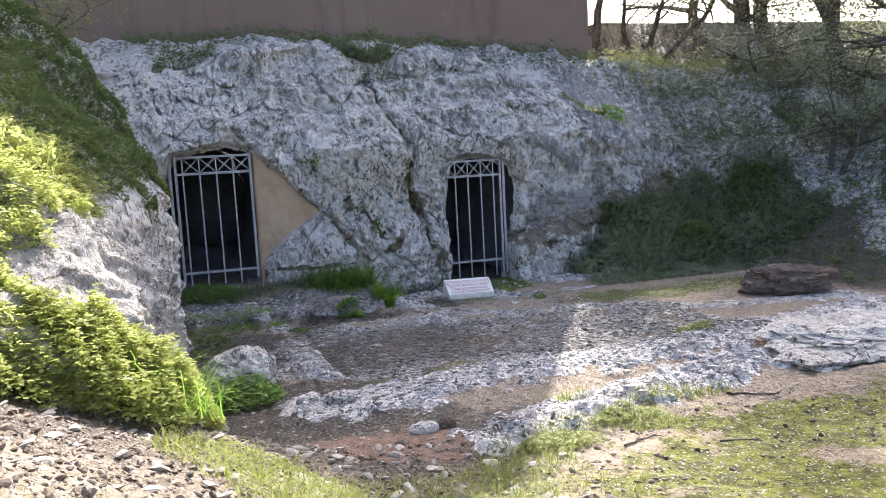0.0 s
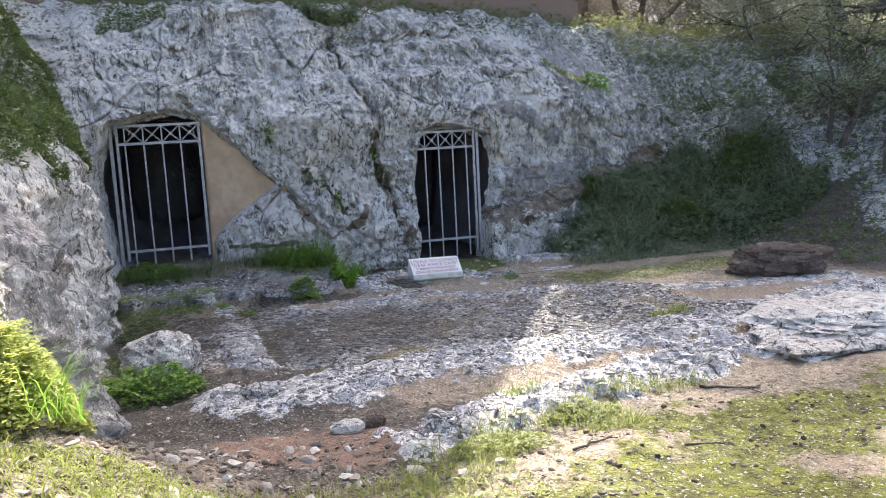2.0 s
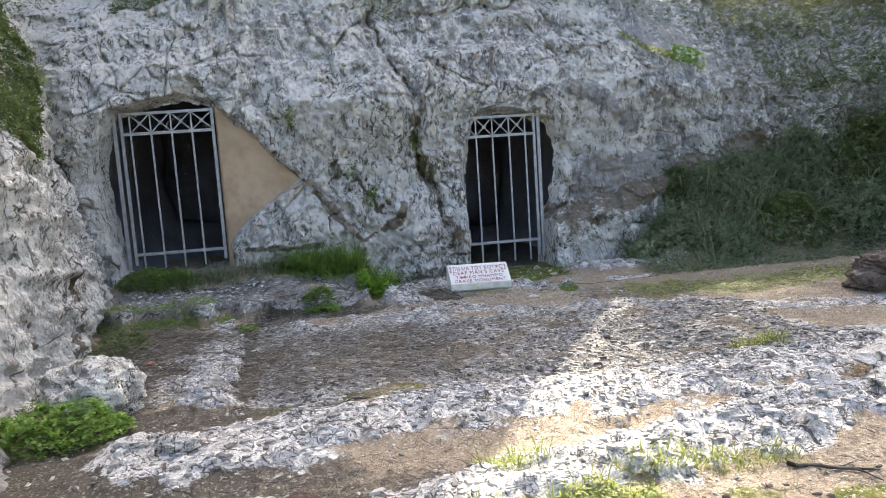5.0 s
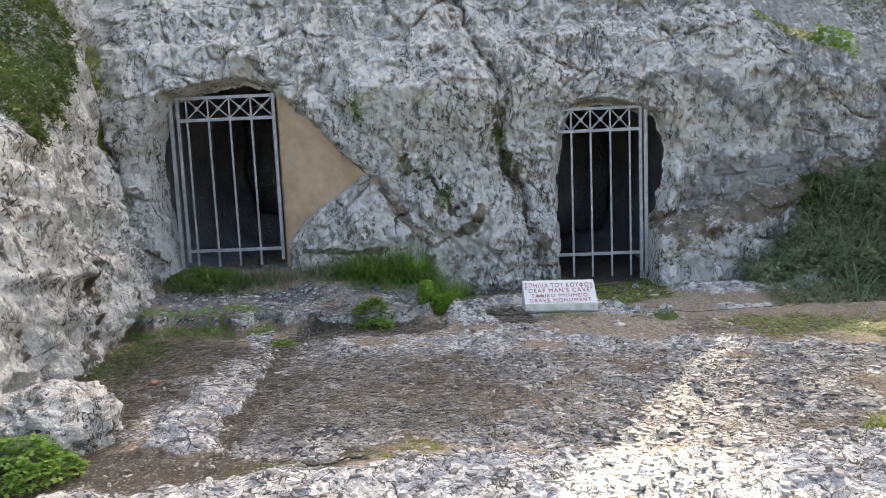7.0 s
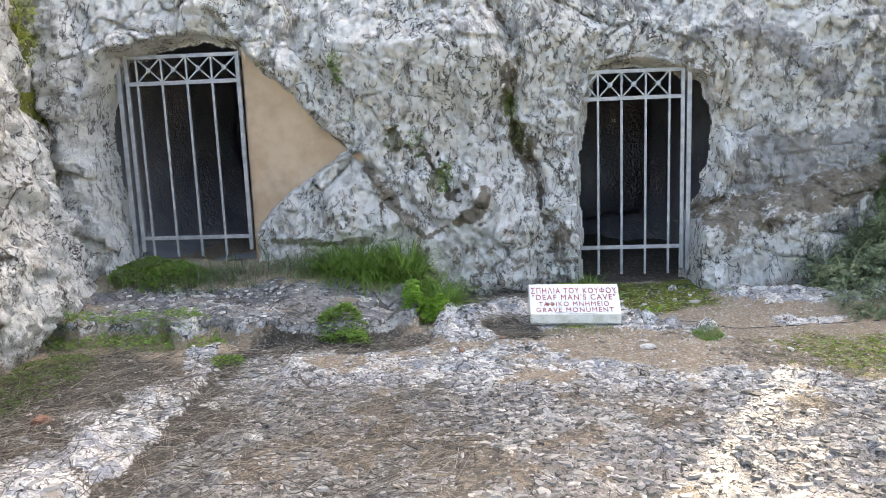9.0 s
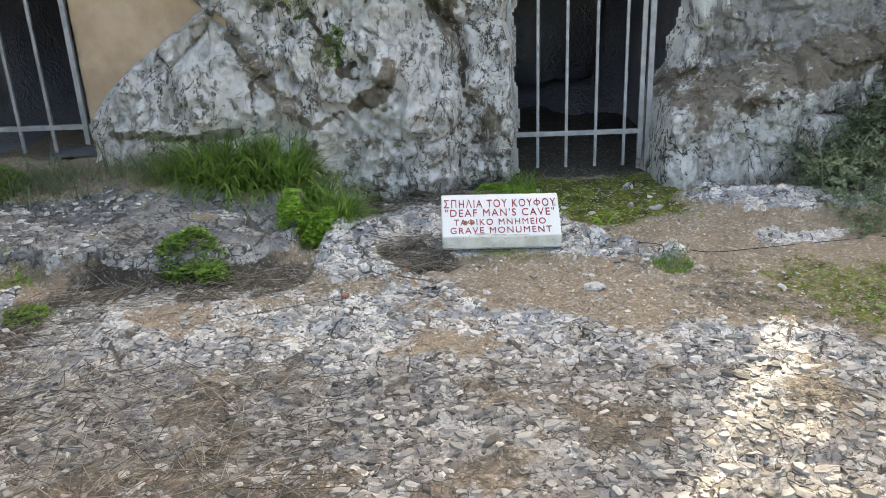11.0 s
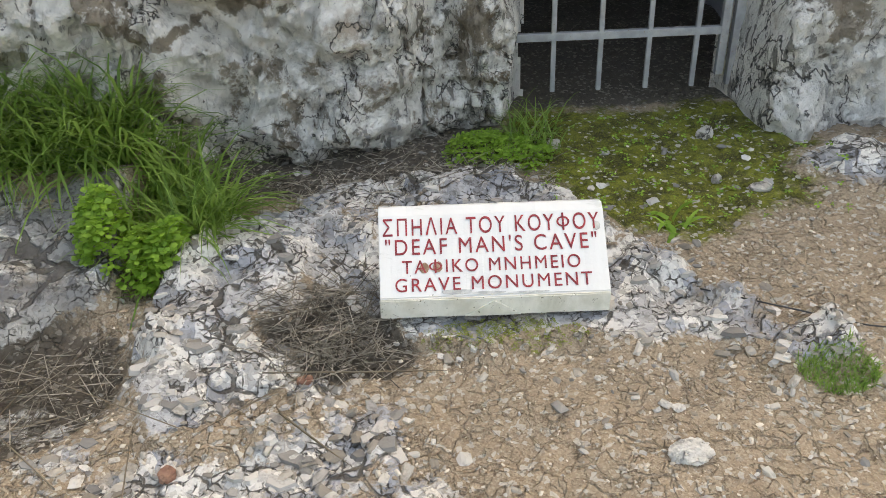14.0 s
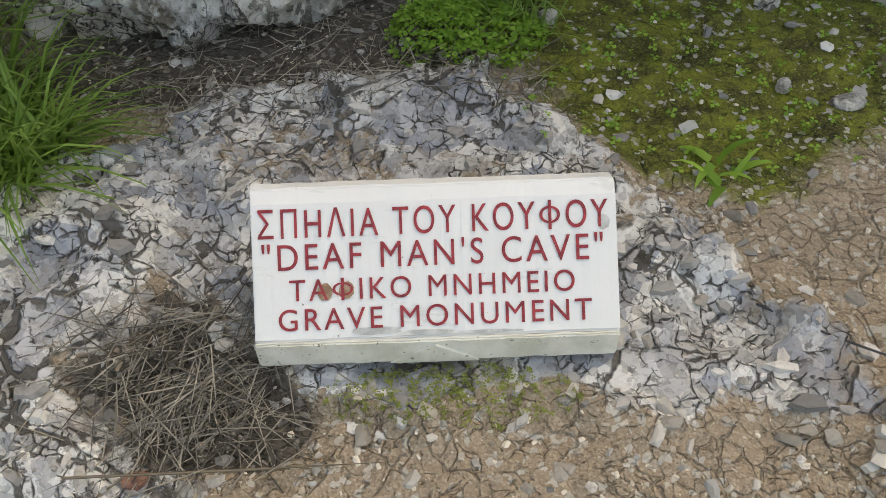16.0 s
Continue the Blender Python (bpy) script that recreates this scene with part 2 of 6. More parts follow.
def limestone(name, streaks=True, stain=0.5, white=0.5, speck=0.5, rough=0.85, wash=None, lichen_shade=False, dirt=False):
    m, t, b = material(name, rough)
    n = Nodes(t)
    c, relief, fine = rock_colour(n, streaks, stain, white, speck)
    if lichen_shade:
        # grey skin: lichen, plus shade coloured into the right cliff and flank nose
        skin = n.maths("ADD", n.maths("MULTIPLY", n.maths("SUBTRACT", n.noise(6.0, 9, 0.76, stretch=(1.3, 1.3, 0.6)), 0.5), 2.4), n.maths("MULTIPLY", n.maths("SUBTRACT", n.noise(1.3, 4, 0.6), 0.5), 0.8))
        k = n.ramp(n.maths("ADD", n.attr("lichen_shade"), skin), 0.6, 0.78)
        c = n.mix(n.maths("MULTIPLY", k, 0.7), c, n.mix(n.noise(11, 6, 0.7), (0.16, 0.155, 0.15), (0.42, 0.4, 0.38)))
        k = n.ramp(n.maths("ADD", n.attr("earthy"), n.maths("MULTIPLY", n.maths("SUBTRACT", n.noise(7, 8, 0.74), 0.5), 1.9)), 0.42, 0.6)
        c = n.mix(n.maths("MULTIPLY", k, 0.85), c, n.mix(n.noise(9, 6, 0.7), (0.1, 0.08, 0.05), (0.32, 0.245, 0.16)))
        k = n.ramp(n.maths("ADD", n.attr("mossy"), n.maths("MULTIPLY", n.maths("SUBTRACT", n.noise(12, 7, 0.74), 0.5), 1.5)), 0.45, 0.62)
        c = n.mix(n.maths("MULTIPLY", k, 0.8), c, n.mix(n.noise(30, 4, 0.7), (0.06, 0.065, 0.025), (0.2, 0.19, 0.07)))
    if dirt:
        k = n.ramp(n.maths("ADD", n.attr("crevice"), n.maths("MULTIPLY", n.maths("SUBTRACT", n.noise(14, 6, 0.7), 0.5), 1.1)), 0.42, 0.58)
        c = n.mix(n.maths("MULTIPLY", k, 0.9), c, n.mix(n.noise(6, 4), (0.06, 0.05, 0.038), (0.2, 0.16, 0.1)))
    if wash:
        c = n.mix(n.ramp(n.noise(3.0, 5, 0.65), 0.2, 0.5), c, wash)
    t.links.new(c, b.inputs["Base Color"])
    b.inputs["Specular IOR Level"].default_value = 0.3
    t.links.new(n.bump(n.noise(75, 4, 0.65), 0.6, 0.012, n.bump(relief, 1.0, 0.07)), b.inputs["Normal"])
    return m


M_CLIFF = limestone("cliff_limestone", True, 0.65, 0.32, 0.56, lichen_shade=True, dirt=True)
M_BOULDER = limestone("boulder_limestone", False, 0.58, 0.56, 0.54)
M_LEFT = limestone("pale_limestone", True, 0.63, 0.36, 0.57, lichen_shade=True, dirt=True)


def broken_rock(n, mid_g):
    """Fractured bedded limestone: white and blue-grey blocks, chips and dark fissures."""
    block, shard = n.grains(7.5, 0.12), n.grains(20, 0.04)
    fine = n.noise(24, 6, 0.7)
    # broken limestone: blocks of white and blue-grey stone, chipped, with dark fissures between
    rc = n.mix(n.ramp(n.maths("ADD", n.maths("MULTIPLY", block[0], 0.6), n.maths("MULTIPLY", n.noise(2.2, 5, 0.65), 0.5)), 0.4, 0.6), (0.38, 0.395, 0.425), (0.76, 0.735, 0.68))
    rc = n.mix(n.maths("MULTIPLY", n.ramp(shard[0], 0.45, 0.9), 0.6), rc, (0.82, 0.8, 0.75))
    rc = n.mix(n.maths("MULTIPLY", n.ramp(shard[1], 0.6, 0.85), 0.55), rc, (0.27, 0.265, 0.26))
    rc = n.mix(n.maths("MULTIPLY", n.ramp(n.noise(3.4, 7, 0.72), 0.56, 0.66), 0.65), rc, (0.36, 0.28, 0.19))
    rc = n.mix(n.maths("MULTIPLY", n.ramp(mid_g[1], 0.6, 0.9), 0.45), rc, (0.2, 0.185, 0.16))
    rc = n.mix(n.maths("MULTIPLY", n.ramp(n.noise(32, 6, 0.72), 0.57, 0.62), 0.7), rc, (0.09, 0.08, 0.066))
    joint = None
    for scale, wob, width, bare in ((5.5, 0.16, 0.035, 0.45), (13, 0.1, 0.05, 0.45), (29, 0.03, 0.065, 0.43)):
        gap = n.voronoi(scale, "DISTANCE_TO_EDGE", wobble=wob)
        gap = n.ramp(n.maths("ADD", gap, n.maths("MULTIPLY", n.maths("SUBTRACT", n.noise(scale * 0.5, 5, 0.7), bare), 0.55)), 0.0, width)
        rc = n.mix(n.maths("MULTIPLY", n.maths("SUBTRACT", 1.0, gap), 0.88), rc, (0.07, 0.058, 0.043))
        joint = gap if joint is None else n.maths("MULTIPLY", joint, gap)
    relief = n.maths("ADD", n.maths("MULTIPLY", block[1], 0.7), n.maths("ADD", n.maths("MULTIPLY", shard[2], 0.35), n.maths("MULTIPLY", fine, 0.4)))
    return rc, relief, joint, fine


def ground_material():
    m, t, b = material("ground_earth_and_rock", 0.9)
    n = Nodes(t)
    big_g, mid_g, small_g = n.grains(26, 0.04), n.grains(75, 0.015), n.grains(240, 0.005)
    rc, relief, joint, fine = broken_rock(n, mid_g)
    earth = n.mix(n.noise(2.3, 5, 0.6), (0.28, 0.21, 0.14), (0.42, 0.325, 0.225))
    earth = n.mix(n.maths("MULTIPLY", n.ramp(small_g[0], 0.3, 1.0), 0.7), earth, (0.5, 0.42, 0.31))
    earth = n.mix(n.maths("MULTIPLY", n.ramp(small_g[1], 0.55, 0.98), 0.45), earth, (0.16, 0.115, 0.075))
    earth = n.mix(n.ramp(mid_g[0], 0.88, 0.92), earth, (0.5, 0.46, 0.39))
    earth = n.mix(n.maths("MULTIPLY", n.ramp(n.noise(38, 5, 0.7), 0.58, 0.68), 0.5), earth, (0.07, 0.053, 0.037))
    litter_shade = n.mix(n.noise(45, 5, 0.75, stretch=(1, 0.3, 1)), (0.045, 0.038, 0.029), (0.17, 0.143, 0.108))
    litter_shade = n.mix(n.maths("MULTIPLY", n.ramp(mid_g[2], 0.8, 0.95), 0.6), litter_shade, (0.36, 0.33, 0.28))
    red = n.mix(n.noise(30, 4, 0.6), (0.22, 0.14, 0.095), (0.33, 0.225, 0.16))
    moss = n.mix(n.ramp(n.noise(9, 7, 0.74), 0.38, 0.62), (0.05, 0.05, 0.01), (0.21, 0.23, 0.022))
    moss = n.mix(n.maths("MULTIPLY", n.ramp(small_g[2], 0.4, 1.0), 0.6), moss, (0.26, 0.26, 0.035))
    moss = n.mix(n.maths("MULTIPLY", n.ramp(small_g[1], 0.5, 1.0), 0.5), moss, (0.045, 0.036, 0.016))
    moss = n.mix(n.ramp(mid_g[1], 0.92, 0.95), moss, (0.42, 0.4, 0.34))
    jag = n.maths("MULTIPLY", n.maths("SUBTRACT", n.noise(14, 7, 0.72), 0.5), 1.3)

    def edge(name, soft=0.12):
        return n.ramp(n.maths("ADD", n.attr(name), jag), 0.5 - soft, 0.5 + soft)

    k_rock, k_moss = edge("rock", 0.08), edge("moss", 0.2)
    c = n.mix(edge("litter_shade", 0.25), earth, litter_shade)
    c = n.mix(edge("red", 0.3), c, red)
    slab_tone = n.maths("MULTIPLY", n.attr("slab"), n.ramp(n.noise(9, 6, 0.7, stretch=(0.35, 1.2, 1)), 0.38, 0.46))
    rc = n.mix(n.maths("MULTIPLY", slab_tone, 0.66), rc, (0.1, 0.095, 0.088))
    rc = n.mix(n.maths("MULTIPLY", n.attr("bed"), n.ramp(n.noise(5, 7, 0.72), 0.2, 0.62)), rc, n.mix(0.8, rc, (0.135, 0.112, 0.085)))
    c = n.mix(k_rock, c, rc)
    c = n.mix(k_moss, c, moss)
    t.links.new(c, b.inputs["Base Color"])
    gloss = n.maths("SUBTRACT", 0.92, n.maths("MULTIPLY", k_rock, n.maths("MULTIPLY", n.ramp(fine, 0.4, 0.7), 0.45)))
    t.links.new(gloss, b.inputs["Roughness"])
    b.inputs["Specular IOR Level"].default_value = 0.45
    t.links.new(n.bump(small_g[0], 0.7, 0.006, n.bump(mid_g[0], 0.5, 0.01, n.bump(n.maths("ADD", n.maths("ADD", relief, n.maths("MULTIPLY", joint, 0.4)), n.maths("MULTIPLY", big_g[0], 0.3)), 1.0, 0.04))), b.inputs["Normal"])
    return m


M_GROUND = ground_material()


def leaf_material(name, dark, light, trans=0.35, rough=0.55, spread=0.6):
    m, t, b = material(name, rough)
    n = Nodes(t)
    c = n.mix(n.maths("ADD", n.maths("MULTIPLY", n.island(), spread), n.maths("MULTIPLY", n.noise(3.0, 3), 1 - spread)), dark, light)
    t.links.new(c, b.inputs["Base Color"])
    b.inputs["Specular IOR Level"].default_value = 0.3
    tr = t.nodes.new("ShaderNodeBsdfTranslucent")
    t.links.new(n.mix(0.5, c, light), tr.inputs["Color"])
    mx = t.nodes.new("ShaderNodeMixShader")
    mx.inputs[0].default_value = trans
    t.links.new(b.outputs[0], mx.inputs[1])
    t.links.new(tr.outputs[0], mx.inputs[2])
    t.links.new(mx.outputs[0], t.nodes["Material Output"].inputs["Surface"])
    return m


M_CLOVER = leaf_material("clover_leaf", (0.2, 0.24, 0.07), (0.56, 0.6, 0.2), 0.62, 0.5, 0.75)
M_CLOVER_B = leaf_material("bright_leaf", (0.1, 0.22, 0.025), (0.36, 0.56, 0.09), 0.45, 0.5, 0.8)
M_GRASS = leaf_material("grass_blade", (0.06, 0.14, 0.022), (0.34, 0.5, 0.12), 0.5, 0.45, 0.85)
M_GRASS_Y = leaf_material("yellow_grass", (0.15, 0.19, 0.04), (0.36, 0.39, 0.1), 0.45)
M_HERB = leaf_material("dark_herb", (0.06, 0.09, 0.03), (0.19, 0.25, 0.08), 0.4)
M_BANK = leaf_material("bank_grass_blade", (0.09, 0.125, 0.07), (0.33, 0.39, 0.23), 0.45, 0.5, 0.8)
M_OLIVE = leaf_material("tree_leaf", (0.1, 0.115, 0.07), (0.34, 0.36, 0.23), 0.6, 0.5, 0.8)
M_OLIVE_L = leaf_material("pale_tree_leaf", (0.11, 0.13, 0.055), (0.36, 0.39, 0.16), 0.5, 0.5, 0.75)
M_DRY = leaf_material("dry_stalk", (0.12, 0.095, 0.065), (0.3, 0.25, 0.18), 0.1, 0.8)


def plain(name, lo, hi, scale=8.0, rough=0.8, metal=0.0, bump=0.3, depth=0.004, speck=None):
    m, t, b = material(name, rough, metal)
    n = Nodes(t)
    c = n.mix(n.ramp(n.noise(scale, 5, 0.6), 0.35, 0.65), lo, hi)
    if speck:
        c = n.mix(n.ramp(n.noise(scale * 6, 4, 0.7), 0.62, 0.7), c, speck)
    t.links.new(c, b.inputs["Base Color"])
    t.links.new(n.bump(n.noise(scale * 9, 4, 0.65), bump, depth), b.inputs["Normal"])
    return m


M_STEEL = plain("galvanised_steel", (0.3, 0.31, 0.32), (0.42, 0.43, 0.44), 14, 0.5, 0.35, 0.1, 0.001, (0.3, 0.22, 0.16))
M_PLASTER = plain("ochre_plaster", (0.43, 0.31, 0.2), (0.53, 0.4, 0.27), 3.0, 0.9, 0, 0.5, 0.006)
def stucco():
    m, t, b = material("red_brown_stucco", 0.9)
    n = Nodes(t)
    c = n.mix(n.noise(0.7, 6, 0.65), (0.2, 0.135, 0.105), (0.31, 0.22, 0.175))
    c = n.mix(n.maths("MULTIPLY", n.ramp(n.noise(1.1, 6, 0.65, stretch=(1.4, 1.4, 0.12)), 0.5, 0.66), 0.6), c, (0.12, 0.09, 0.075))
    c = n.mix(n.maths("MULTIPLY", n.ramp(n.noise(2.6, 5, 0.7), 0.58, 0.7), 0.5), c, (0.36, 0.29, 0.24))
    t.links.new(c, b.inputs["Base Color"])
    t.links.new(n.bump(n.noise(18, 6, 0.65), 0.5, 0.02), b.inputs["Normal"])
    return m


M_STUCCO = stucco()
M_CAVE = plain("cave_rock", (0.24, 0.24, 0.26), (0.32, 0.315, 0.325), 2.2, 0.95, 0, 0.8, 0.05)
M_BARK = plain("bark", (0.07, 0.06, 0.05), (0.16, 0.14, 0.12), 9, 0.9, 0, 0.8, 0.02)


def pebble_material(name, lo, hi):
    m, t, b = material(name, 0.85)
    n = Nodes(t)
    c = n.mix(n.island(), lo, hi)
    c = n.mix(n.maths("MULTIPLY", n.ramp(n.noise(40, 4, 0.7), 0.5, 0.68), 0.5), c, (0.14, 0.125, 0.105))
    t.links.new(c, b.inputs["Base Color"])
    t.links.new(n.bump(n.noise(110, 4), 0.5, 0.004), b.inputs["Normal"])
    return m


M_BED_FLAKE = pebble_material("soiled_limestone_flakes", (0.09, 0.08, 0.066), (0.4, 0.375, 0.33))
M_FLAKE = pebble_material("limestone_flakes", (0.17, 0.16, 0.145), (0.66, 0.63, 0.57))
M_PEBBLE = pebble_material("limestone_chips", (0.2, 0.175, 0.14), (0.56, 0.52, 0.45))
M_SAND = pebble_material("tan_gravel", (0.24, 0.18, 0.12), (0.74, 0.67, 0.55))
M_CLOD = pebble_material("earth_clods", (0.08, 0.06, 0.042), (0.24, 0.19, 0.14))


# ---------------- ground ----------------
SLAB = [(-0.6, 10.1), (0.3, 10.05), (1.0, 10.12), (1.7, 10.12), (2.25, 10.45), (2.2, 11.2), (-0.6, 11.6)]
STRIP_L = [(0.8, 7.3), (1.17, 7.35), (1.1, 8.6), (0.98, 9.5), (0.88, 10.0), (0.72, 9.9), (0.78, 9.3), (0.62, 8.6)]
RIDGE = [(0.75, 6.35), (1.3, 6.42), (2.0, 6.62), (2.7, 6.7), (3.4, 6.62), (4.3, 6.75), (5.6, 7.0), (7.5, 7.4)]
RIDGE_B = [(1.9, 5.25), (2.4, 5.45), (2.9, 5.6), (3.4, 5.75), (4.0, 5.85), (4.7, 6.1)]
BED = [(1.35, 7.2), (2.4, 7.3), (3.6, 7.1), (5.5, 7.2), (5.6, 8.9), (4.6, 9.35), (3.9, 9.3), (3.2, 9.75), (2.5, 10.0), (1.6, 9.95), (1.15, 9.8), (1.25, 8.5)]
ROCK_SIGN = [(2.35, 10.35), (2.55, 9.85), (2.9, 9.9), (3.05, 10.2), (3.75, 10.2), (4.05, 10.12), (4.42, 10.02), (4.4, 10.14), (4.15, 10.4), (3.95, 10.72), (3.75, 11.0), (3.55, 11.25), (3.0, 11.2), (2.5, 10.9)]
MOSS_GATE = [(3.5, 11.4), (3.8, 10.75), (4.15, 10.72), (4.55, 10.95), (4.75, 11.3), (4.7, 11.85), (3.5, 11.85)]
MOSS_SUN = [(2.3, 4.7), (2.75, 4.85), (3.5, 5.2), (4.6, 5.1), (5.6, 5.0), (6.5, 3.0), (4.0, 2.2), (2.3, 3.0), (1.9, 4.0)]


def ground_parts(x, y):
    """Height and surface kinds of the ground at plan places."""
    w = fbm(x * 1.3, y * 1.3, 0.0, 3, 11)
    z = -0.43 + 0.03 * w
    z = z + 0.11 * np.clip(4.4 - y, 0, 4.5) * step(8, 4, np.abs(x))
    # mound on the side of the hill
    z = z + 0.52 * np.clip(0.95 - x, 0, 2.6) * step(6.0, 4.7, y) * (0.45 + 0.55 * step(0.5, 3.5, y))
    # hill that carries the side rock, with its plants
    hill = step(-0.62, -1.05, x) * step(5.2, 6.6, y - 0.35 * np.clip(x + 1, -4, 0))
    z = z + hill * (1.9 + 0.75 * np.clip(-0.9 - x, 0, 5) * 1.0 + 0.12 * fbm(x * 2, y * 2, 3.0, 3, 5))
    # bank of grass and the slope below the trees
    bank = step(10.4, 12.0, y - 0.15 * np.abs(x - 7.2)) * step(5.4, 6.6, x) * step(16.5, 14.5, y)
    z = z + 0.95 * bank
    z = z + step(8.2, 12.5, x + 0.35 * (y - 9)) * (2.1 + 0.25 * fbm(x * 0.8, y * 0.8, 1.0, 3, 9)) * step(7.0, 9.5, y)
    # plateau far behind the cliff
    z = np.maximum(z, -0.43 + 3.75 * step(15.4, 17.0, y) * step(13.5, 12.0, -x + 6))
    z = z + 1.0 * step(12.8, 16.0, y) * step(7.5, 9.0, x)
    j = 0.06 * fbm(x * 5, y * 5, 2.0, 3, 21)
    rock = np.zeros(np.shape(x))
    # cut slab by the wall
    k = step(-0.03, 0.03, inside(x, y, SLAB) + j * (0.4 + 1.4 * step(1.4, 0.8, x)))
    z = z + k * (0.2 + 0.06 * fbm(x * 1.5, y * 3, 8.0, 2, 34) + 0.16 * step(10.5, 11.4, y))
    rock = np.maximum(rock, k * step(11.0, 10.85, y + j) * (0.8 + 0.5 * fbm(x * 2.5, y * 4, 2.0, 3, 35)))
    # rise to the foot of the first gate
    z = z + 0.3 * step(10.9, 11.35, y) * step(2.6, 1.6, x) * (1 - k)
    k = step(-0.05, 0.06, inside(x, y, STRIP_L) + j * 1.5)
    z, rock = z + 0.08 * k * (0.8 + 0.4 * w + 0.5 * fbm(x * 4, y * 4, 1.0, 3, 38)), np.maximum(rock, k * (0.9 + 0.4 * w))
    k = step(0.6, 0.2, np.hypot(x - 0.55, (y - 8.2) / 1.6) + 2 * j)
    rock = np.maximum(rock, k * (0.5 + 0.5 * fbm(x * 3, y * 3, 7.0, 3, 33)))
    # sunk channel along the strip and below the slab
    tr = step(0.4, 0.16, strip(x, y, [(1.32, 7.5), (1.25, 8.6), (1.12, 9.6), (1.3, 9.95), (2.1, 10.12)]))
    z = z - 0.06 * tr
    k = step(-0.25, 0.12, inside(x, y, BED) + 2.0 * j)
    rock = np.maximum(rock, k * (0.7 + 0.5 * fbm(x * 2.2, y * 2.2, 4.0, 5, 31, 0.62)))
    z = z + 0.02 * k
    d = strip(x, y, RIDGE)
    k = step(0.55, 0.15, d + 2 * j)
    z, rock = z + 0.12 * step(0.6, 0.1, d + j), np.maximum(rock, k * (1.1 + 0.2 * w))
    d = strip(x, y, RIDGE_B)
    k = step(0.36, 0.2, d + 2 * j)
    z, rock = z + step(0.42, 0.1, d + 1.5 * j) * (0.075 + 0.05 * fbm(x * 3.5, y * 5, 3.0, 3, 36)), np.maximum(rock, 1.2 * k)
    k = step(-0.05, 0.08, inside(x, y, ROCK_SIGN) + 1.2 * j)
    b1, bgap, bown = cells(x * 6 + 0.6 * w, y * 6 + 6 * j, 42)
    z = z + k * (0.07 + 0.05 * fbm(x * 3, y * 3, 6.0, 3, 41) + 0.06 * (bown - 0.4) * step(0.0, 0.12, bgap))
    rock = np.maximum(rock, k * (0.85 + 0.3 * w))
    nest = step(0.17, 0.06, strip(x, y, [(2.9, 10.33), (2.98, 10.25), (3.03, 10.17)]) + 1.5 * j)
    rock, z = rock * (1 - 0.85 * nest), z - 0.015 * nest
    # stony ground east of the sign and in front of the bank
    k = step(0.35, 0.05, strip(x, y, [(4.85, 11.12), (5.3, 11.0), (6.2, 10.95)]) + j)
    z, rock = z + 0.1 * k, np.maximum(rock, 0.85 * k)
    rock = np.maximum(rock, 0.8 * step(0.2, 0.05, strip(x, y, [(5.0, 10.5), (5.4, 10.55)]) + j))
    k = step(0.5, 0.1, strip(x, y, [(5.6, 8.6), (6.6, 8.4), (7.8, 8.2)]) + 2 * j)
    rock = np.maximum(rock, 0.6 * k)
    rock = np.maximum(rock, step(8.6, 9.6, x) * step(7.5, 9, y) * (0.5 + 0.5 * fbm(x * 1.5, y * 1.5, 1.0, 3, 51)))
    # relief of the bare rock: flaked beds, pits and joints
    near = step(30, 14, np.hypot(x - 3, y - 7))
    d1, gap, own = cells(x * 9 + 0.8 * w, y * 9 + 4 * j, 3)
    e1, egap, eown = cells(x * 21, y * 21 + 3 * j, 8)
    k = np.clip(rock, 0, 1)
    z = z + near * k * (0.03 * (own - 0.5) * step(0.0, 0.1, gap) + 0.018 * (eown - 0.5) * step(0.0, 0.12, egap) + 0.02 * fbm(x * 8, y * 8, 0.0, 5, 61, 0.65) - 0.012)
    z = z + near * (1 - k) * (0.008 * fbm(x * 14, y * 14, 0.0, 3, 71, 0.7))
    under = step(-0.06, 0.03, inside(x, y, [(3.06, 10.2), (3.82, 10.2), (3.82, 10.56), (3.06, 10.56)]))
    z = z * (1 - under) + np.minimum(z, -0.4) * under
    moss = np.maximum(step(-0.15, 0.2, inside(x, y, MOSS_GATE) + j), 1.15 * step(-0.3, 0.3, inside(x, y, MOSS_SUN) + 4 * j) * (0.5 + 0.25 * step(3.0, 4.2, x) + 0.6 * fbm(x * 1.3, y * 1.3, 0.0, 4, 81)))
    moss = np.maximum(moss, 0.55 * step(0.7, 0.2, strip(x, y, [(5.0, 9.75), (6.2, 9.5), (7.2, 9.6)]) + 3 * j))
    moss = np.maximum(moss, 0.55 * step(0.4, 0.1, strip(x, y, [(1.5, 7.05), (2.4, 7.3)]) + 2 * j))
    moss = moss * (1 - 0.75 * k)
    moss = np.maximum(moss, np.maximum(0.9 * bank * step(10.6, 9.0, x), hill))
    litter_shade = np.maximum(tr, step(1.0, 0.6, np.hypot((x - 0.25) / 0.85, (y - 8.8) / 1.3) + j))
    litter_shade = np.maximum(litter_shade, nest)
    # darker wet soil east of the sign, its shade painted in with it
    litter_shade = np.maximum(litter_shade, 0.55 * step(0.45, 0.1, strip(x, y, [(4.5, 9.75), (5.0, 9.45), (5.6, 9.5)]) + 2 * j))
    # floor inside the second cave: the gloom there is painted with litter colour
    litter_shade = np.maximum(litter_shade, step(11.75, 11.9, y) * step(3.3, 3.5, x) * step(5.1, 4.9, x))
    litter_shade = np.maximum(litter_shade, 0.6 * step(-0.25, 0.12, inside(x, y, BED)) * step(9.5, 8.8, y))
